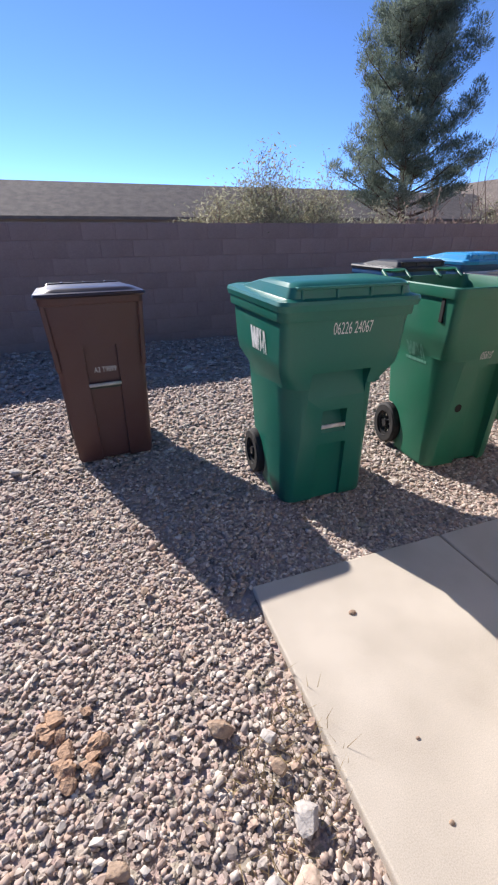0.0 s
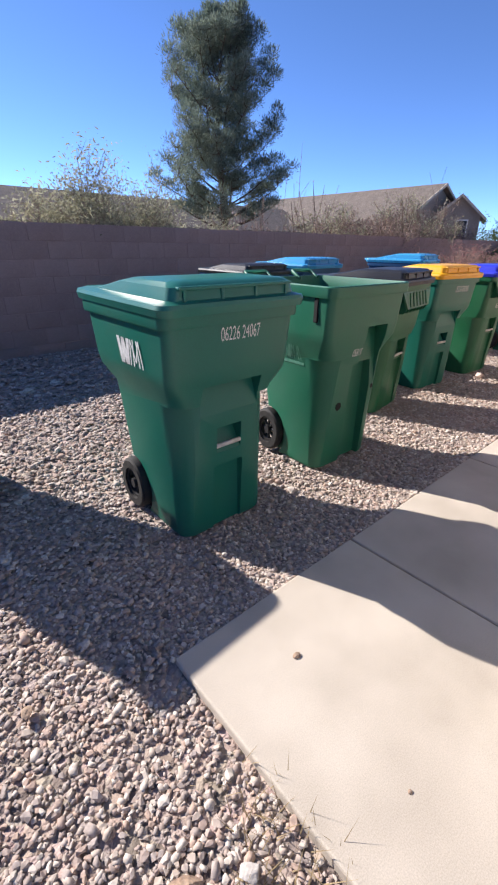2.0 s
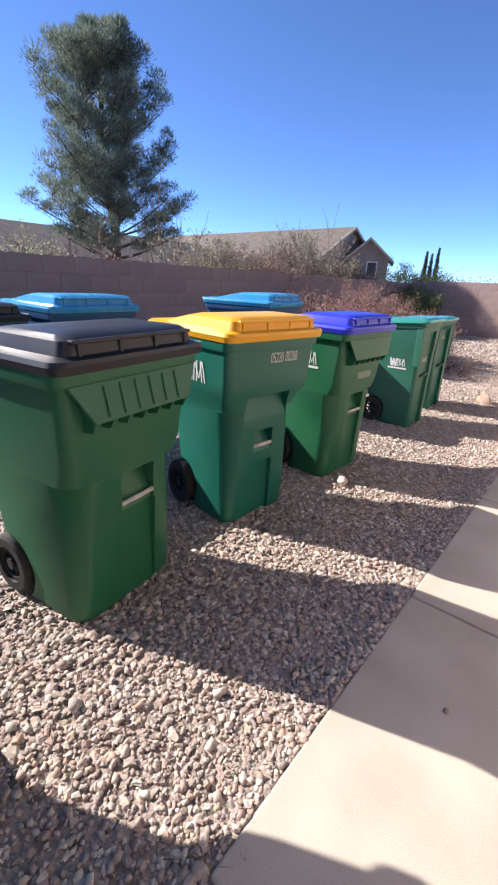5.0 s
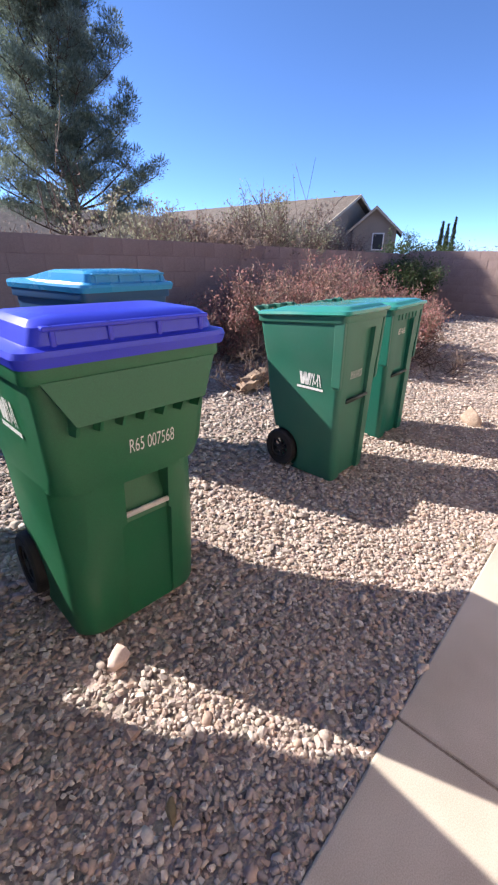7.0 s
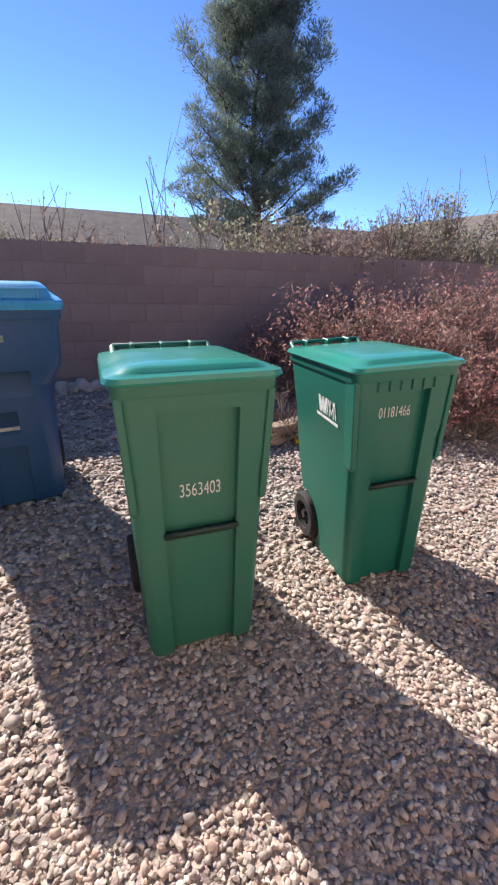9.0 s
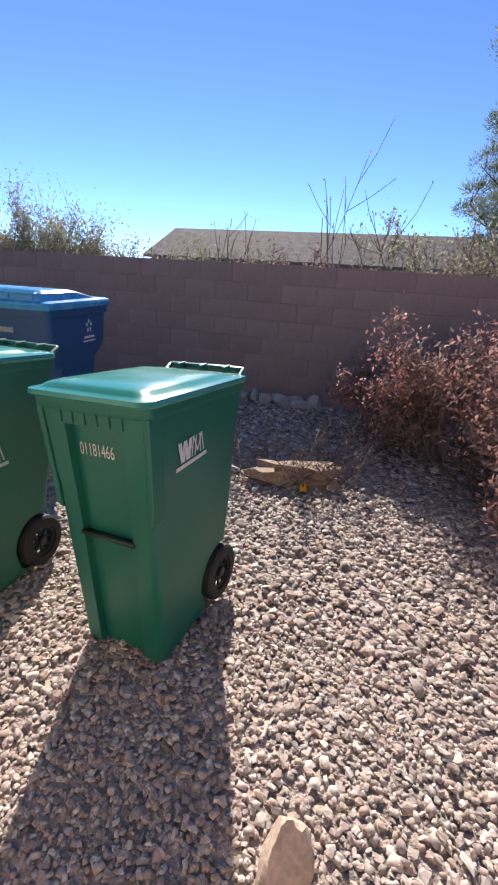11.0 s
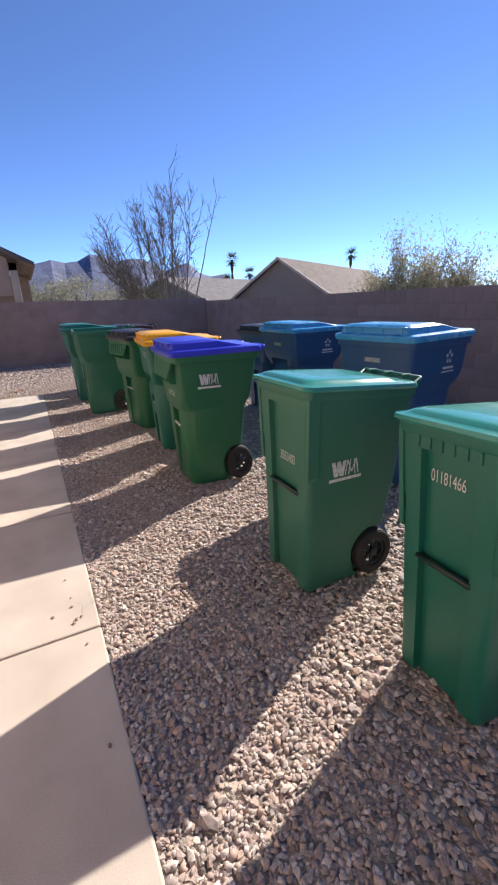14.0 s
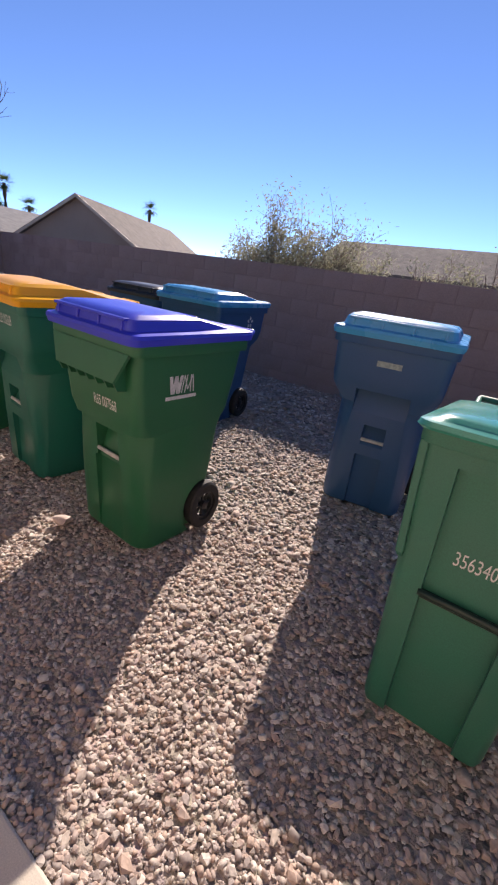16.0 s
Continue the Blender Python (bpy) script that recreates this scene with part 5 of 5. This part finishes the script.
rc = random.Random(8)
for i in range(16):
    x, y = ((0.96, 1.04), (0.99, 1.07), (0.87, 1.14))[i % 3]
    q = rc.uniform(0.016, 0.036)
    rock("dirt_clod", x + rc.gauss(0, 0.045), y + rc.gauss(0, 0.04), -0.012, q, q * 0.8, q * 0.5, 80 + i, CLAY, "crumbling clod of orange clay in the gravel", "clay clods in the gravel", 50 * i, rough=0.25)
rock("fallen_leaf", 5.89, 1.80, 0.004, 0.034, 0.012, 0.004, 91, DRY_GRASS, "curled yellow dry leaf lying on the gravel", turn=60)
# dry grass tufts beside the slab
for k, (x, y) in enumerate(((1.52, 0.75), (1.57, 1.00), (1.42, 0.66), (1.56, 0.86), (3.95, 1.53), (7.55, 1.55), (0.75, 2.2), (1.38, 0.84))):
    r = random.Random(k)
    V, F = [], []
    for i in range(46):
        p = Vector((r.gauss(0, 0.06), r.gauss(0, 0.06), 0))
        d = Vector((r.gauss(0, 0.5), r.gauss(0, 0.5), 0.6)).normalized()
        s = d.cross(Vector((0, 0, 1))).normalized() * 0.0016
        L = r.uniform(0.03, 0.10)
        j = len(V)
        V += [p - s, p + s, p + d * L]
        F.append((j, j + 1, j + 2))
    ob = raw("grass_tuft", V, F, DRY_GRASS)
    ob.matrix_basis = pose(x, y, -0.02)
    tagged(ob, "thin dry grass tuft by the slab edge", "grass", "dry grass tufts", "stuff")

# ---- gravel ----
# a chipped pebble: small top facet over a wider, turned base that lies in the ground
RIM = [(1.0 * math.cos((k + 0.5) * math.pi / 2), 1.0 * math.sin((k + 0.5) * math.pi / 2), -0.05) for k in range(4)]
CAP = [(0.66 * math.cos(k * math.pi / 2), 0.66 * math.sin(k * math.pi / 2), 0.70) for k in range(4)]
FOOT = [(0.75 * x, 0.75 * y, -0.8) for x, y, z in RIM]
CAP_F = [(0, 1, 2), (0, 2, 3)] + [t for k in range(4) for t in ((4 + k, (k + 1) % 4, k), (4 + k, 4 + (k + 1) % 4, (k + 1) % 4))]
FOOT_F = [t for k in range(4) for t in ((8 + k, 8 + (k + 1) % 4, 4 + k), (8 + (k + 1) % 4, 4 + (k + 1) % 4, 4 + k))]
PEBBLE_V, PEBBLE_F = np.array(CAP + RIM + FOOT), np.array(CAP_F + FOOT_F)
CHIP_V, CHIP_F = np.array(CAP + RIM), np.array(CAP_F)


def scatter(name, label, area, density, size, seed, shape=None):
    """Loose angular stones over a list of (x0, x1, y0, y1)."""
    r = np.random.default_rng(seed)
    P = []
    for x0, x1, y0, y1 in area:
        k = int((x1 - x0) * (y1 - y0) * density)
        P.append(np.stack([r.uniform(x0, x1, k), r.uniform(y0, y1, k)], 1))
    P = np.concatenate(P)
    keep = ~((P[:, 0] > JOINTS[0] - 0.005) & (P[:, 0] < JOINTS[-1]) & (P[:, 1] < 1.494))
    keep &= ~((P[:, 0] > 1.6) & (P[:, 1] < 0.4))
    P = P[keep]
    k = len(P)
    z = np.array([ground_height(x, y) for x, y in P])
    s = size * np.exp(r.normal(0, 0.28, k))
    SV, SF = shape or (PEBBLE_V, PEBBLE_F)
    nv = len(SV)
    jit = SV[None] * (1 + r.normal(0, 0.10, (k, nv, 1))) + r.normal(0, 0.11, (k, nv, 3))
    sc = np.stack([s * r.uniform(0.8, 1.35, k), s * r.uniform(0.6, 1.0, k), s * r.uniform(0.4, 0.75, k)], 1)
    v = jit * sc[:, None, :]
    ang = r.uniform(0, 2 * np.pi, k)
    tilt = r.normal(0, 0.35, k)
    ct, st = np.cos(tilt)[:, None], np.sin(tilt)[:, None]
    y2, z2 = v[:, :, 1] * ct - v[:, :, 2] * st, v[:, :, 1] * st + v[:, :, 2] * ct
    ca, sa = np.cos(ang)[:, None], np.sin(ang)[:, None]
    x3, y3 = v[:, :, 0] * ca - y2 * sa, v[:, :, 0] * sa + y2 * ca
    out = np.stack([x3 + P[:, 0:1], y3 + P[:, 1:2], z2 + z[:, None] + s[:, None] * r.uniform(0.05, 0.75, (k, 1))], 2)
    faces = (SF[None] + nv * np.arange(k)[:, None, None]).reshape(-1, 3)
    me = bpy.data.meshes.new(name)
    verts = out.reshape(-1, 3)
    me.vertices.add(len(verts))
    me.vertices.foreach_set("co", verts.ravel())
    me.loops.add(faces.size)
    me.loops.foreach_set("vertex_index", faces.ravel().astype(np.int32))
    me.polygons.add(len(faces))
    me.polygons.foreach_set("loop_start", np.arange(0, faces.size, 3, dtype=np.int32))
    me.update(calc_edges=True)
    me.polygons.foreach_set("use_smooth", np.repeat(r.random(k) < 0.45, len(SF)))
    me.materials.append(GRAVEL)
    return tagged(new(name, me), label, "gravel", "", "stuff")


scatter("gravel", "loose pinkish grey crushed gravel", [(0.6, 10.2, 1.49, 2.1), (0.5, 1.65, 0.3, 1.49)], 5400, 0.0090, 1)
scatter("gravel", "loose pinkish grey crushed gravel along the slab edge", [(1.65, 12.0, 1.488, 1.55)], 5200, 0.0095, 5)
scatter("gravel", "loose pinkish grey crushed gravel round the carts", [(0.6, 10.4, 2.1, 2.85), (10.2, 12.0, 1.49, 2.85)], 3600, 0.0110, 4, (CHIP_V, CHIP_F))
scatter("gravel", "loose pinkish grey crushed gravel towards the wall", [(-0.6, 12.0, 2.85, 4.6), (12.0, 12.5, 1.49, 2.85), (-0.8, 0.6, 0.1, 2.85)], 1700, 0.0145, 2, (CHIP_V, CHIP_F))
scatter("gravel", "coarser loose gravel further off", [(12.0, 17.6, 0.5, 6.3), (-2.9, -0.7, -2.0, 6.3), (-0.7, 12.0, 4.6, 6.3)], 500, 0.022, 3, (CHIP_V, CHIP_F))
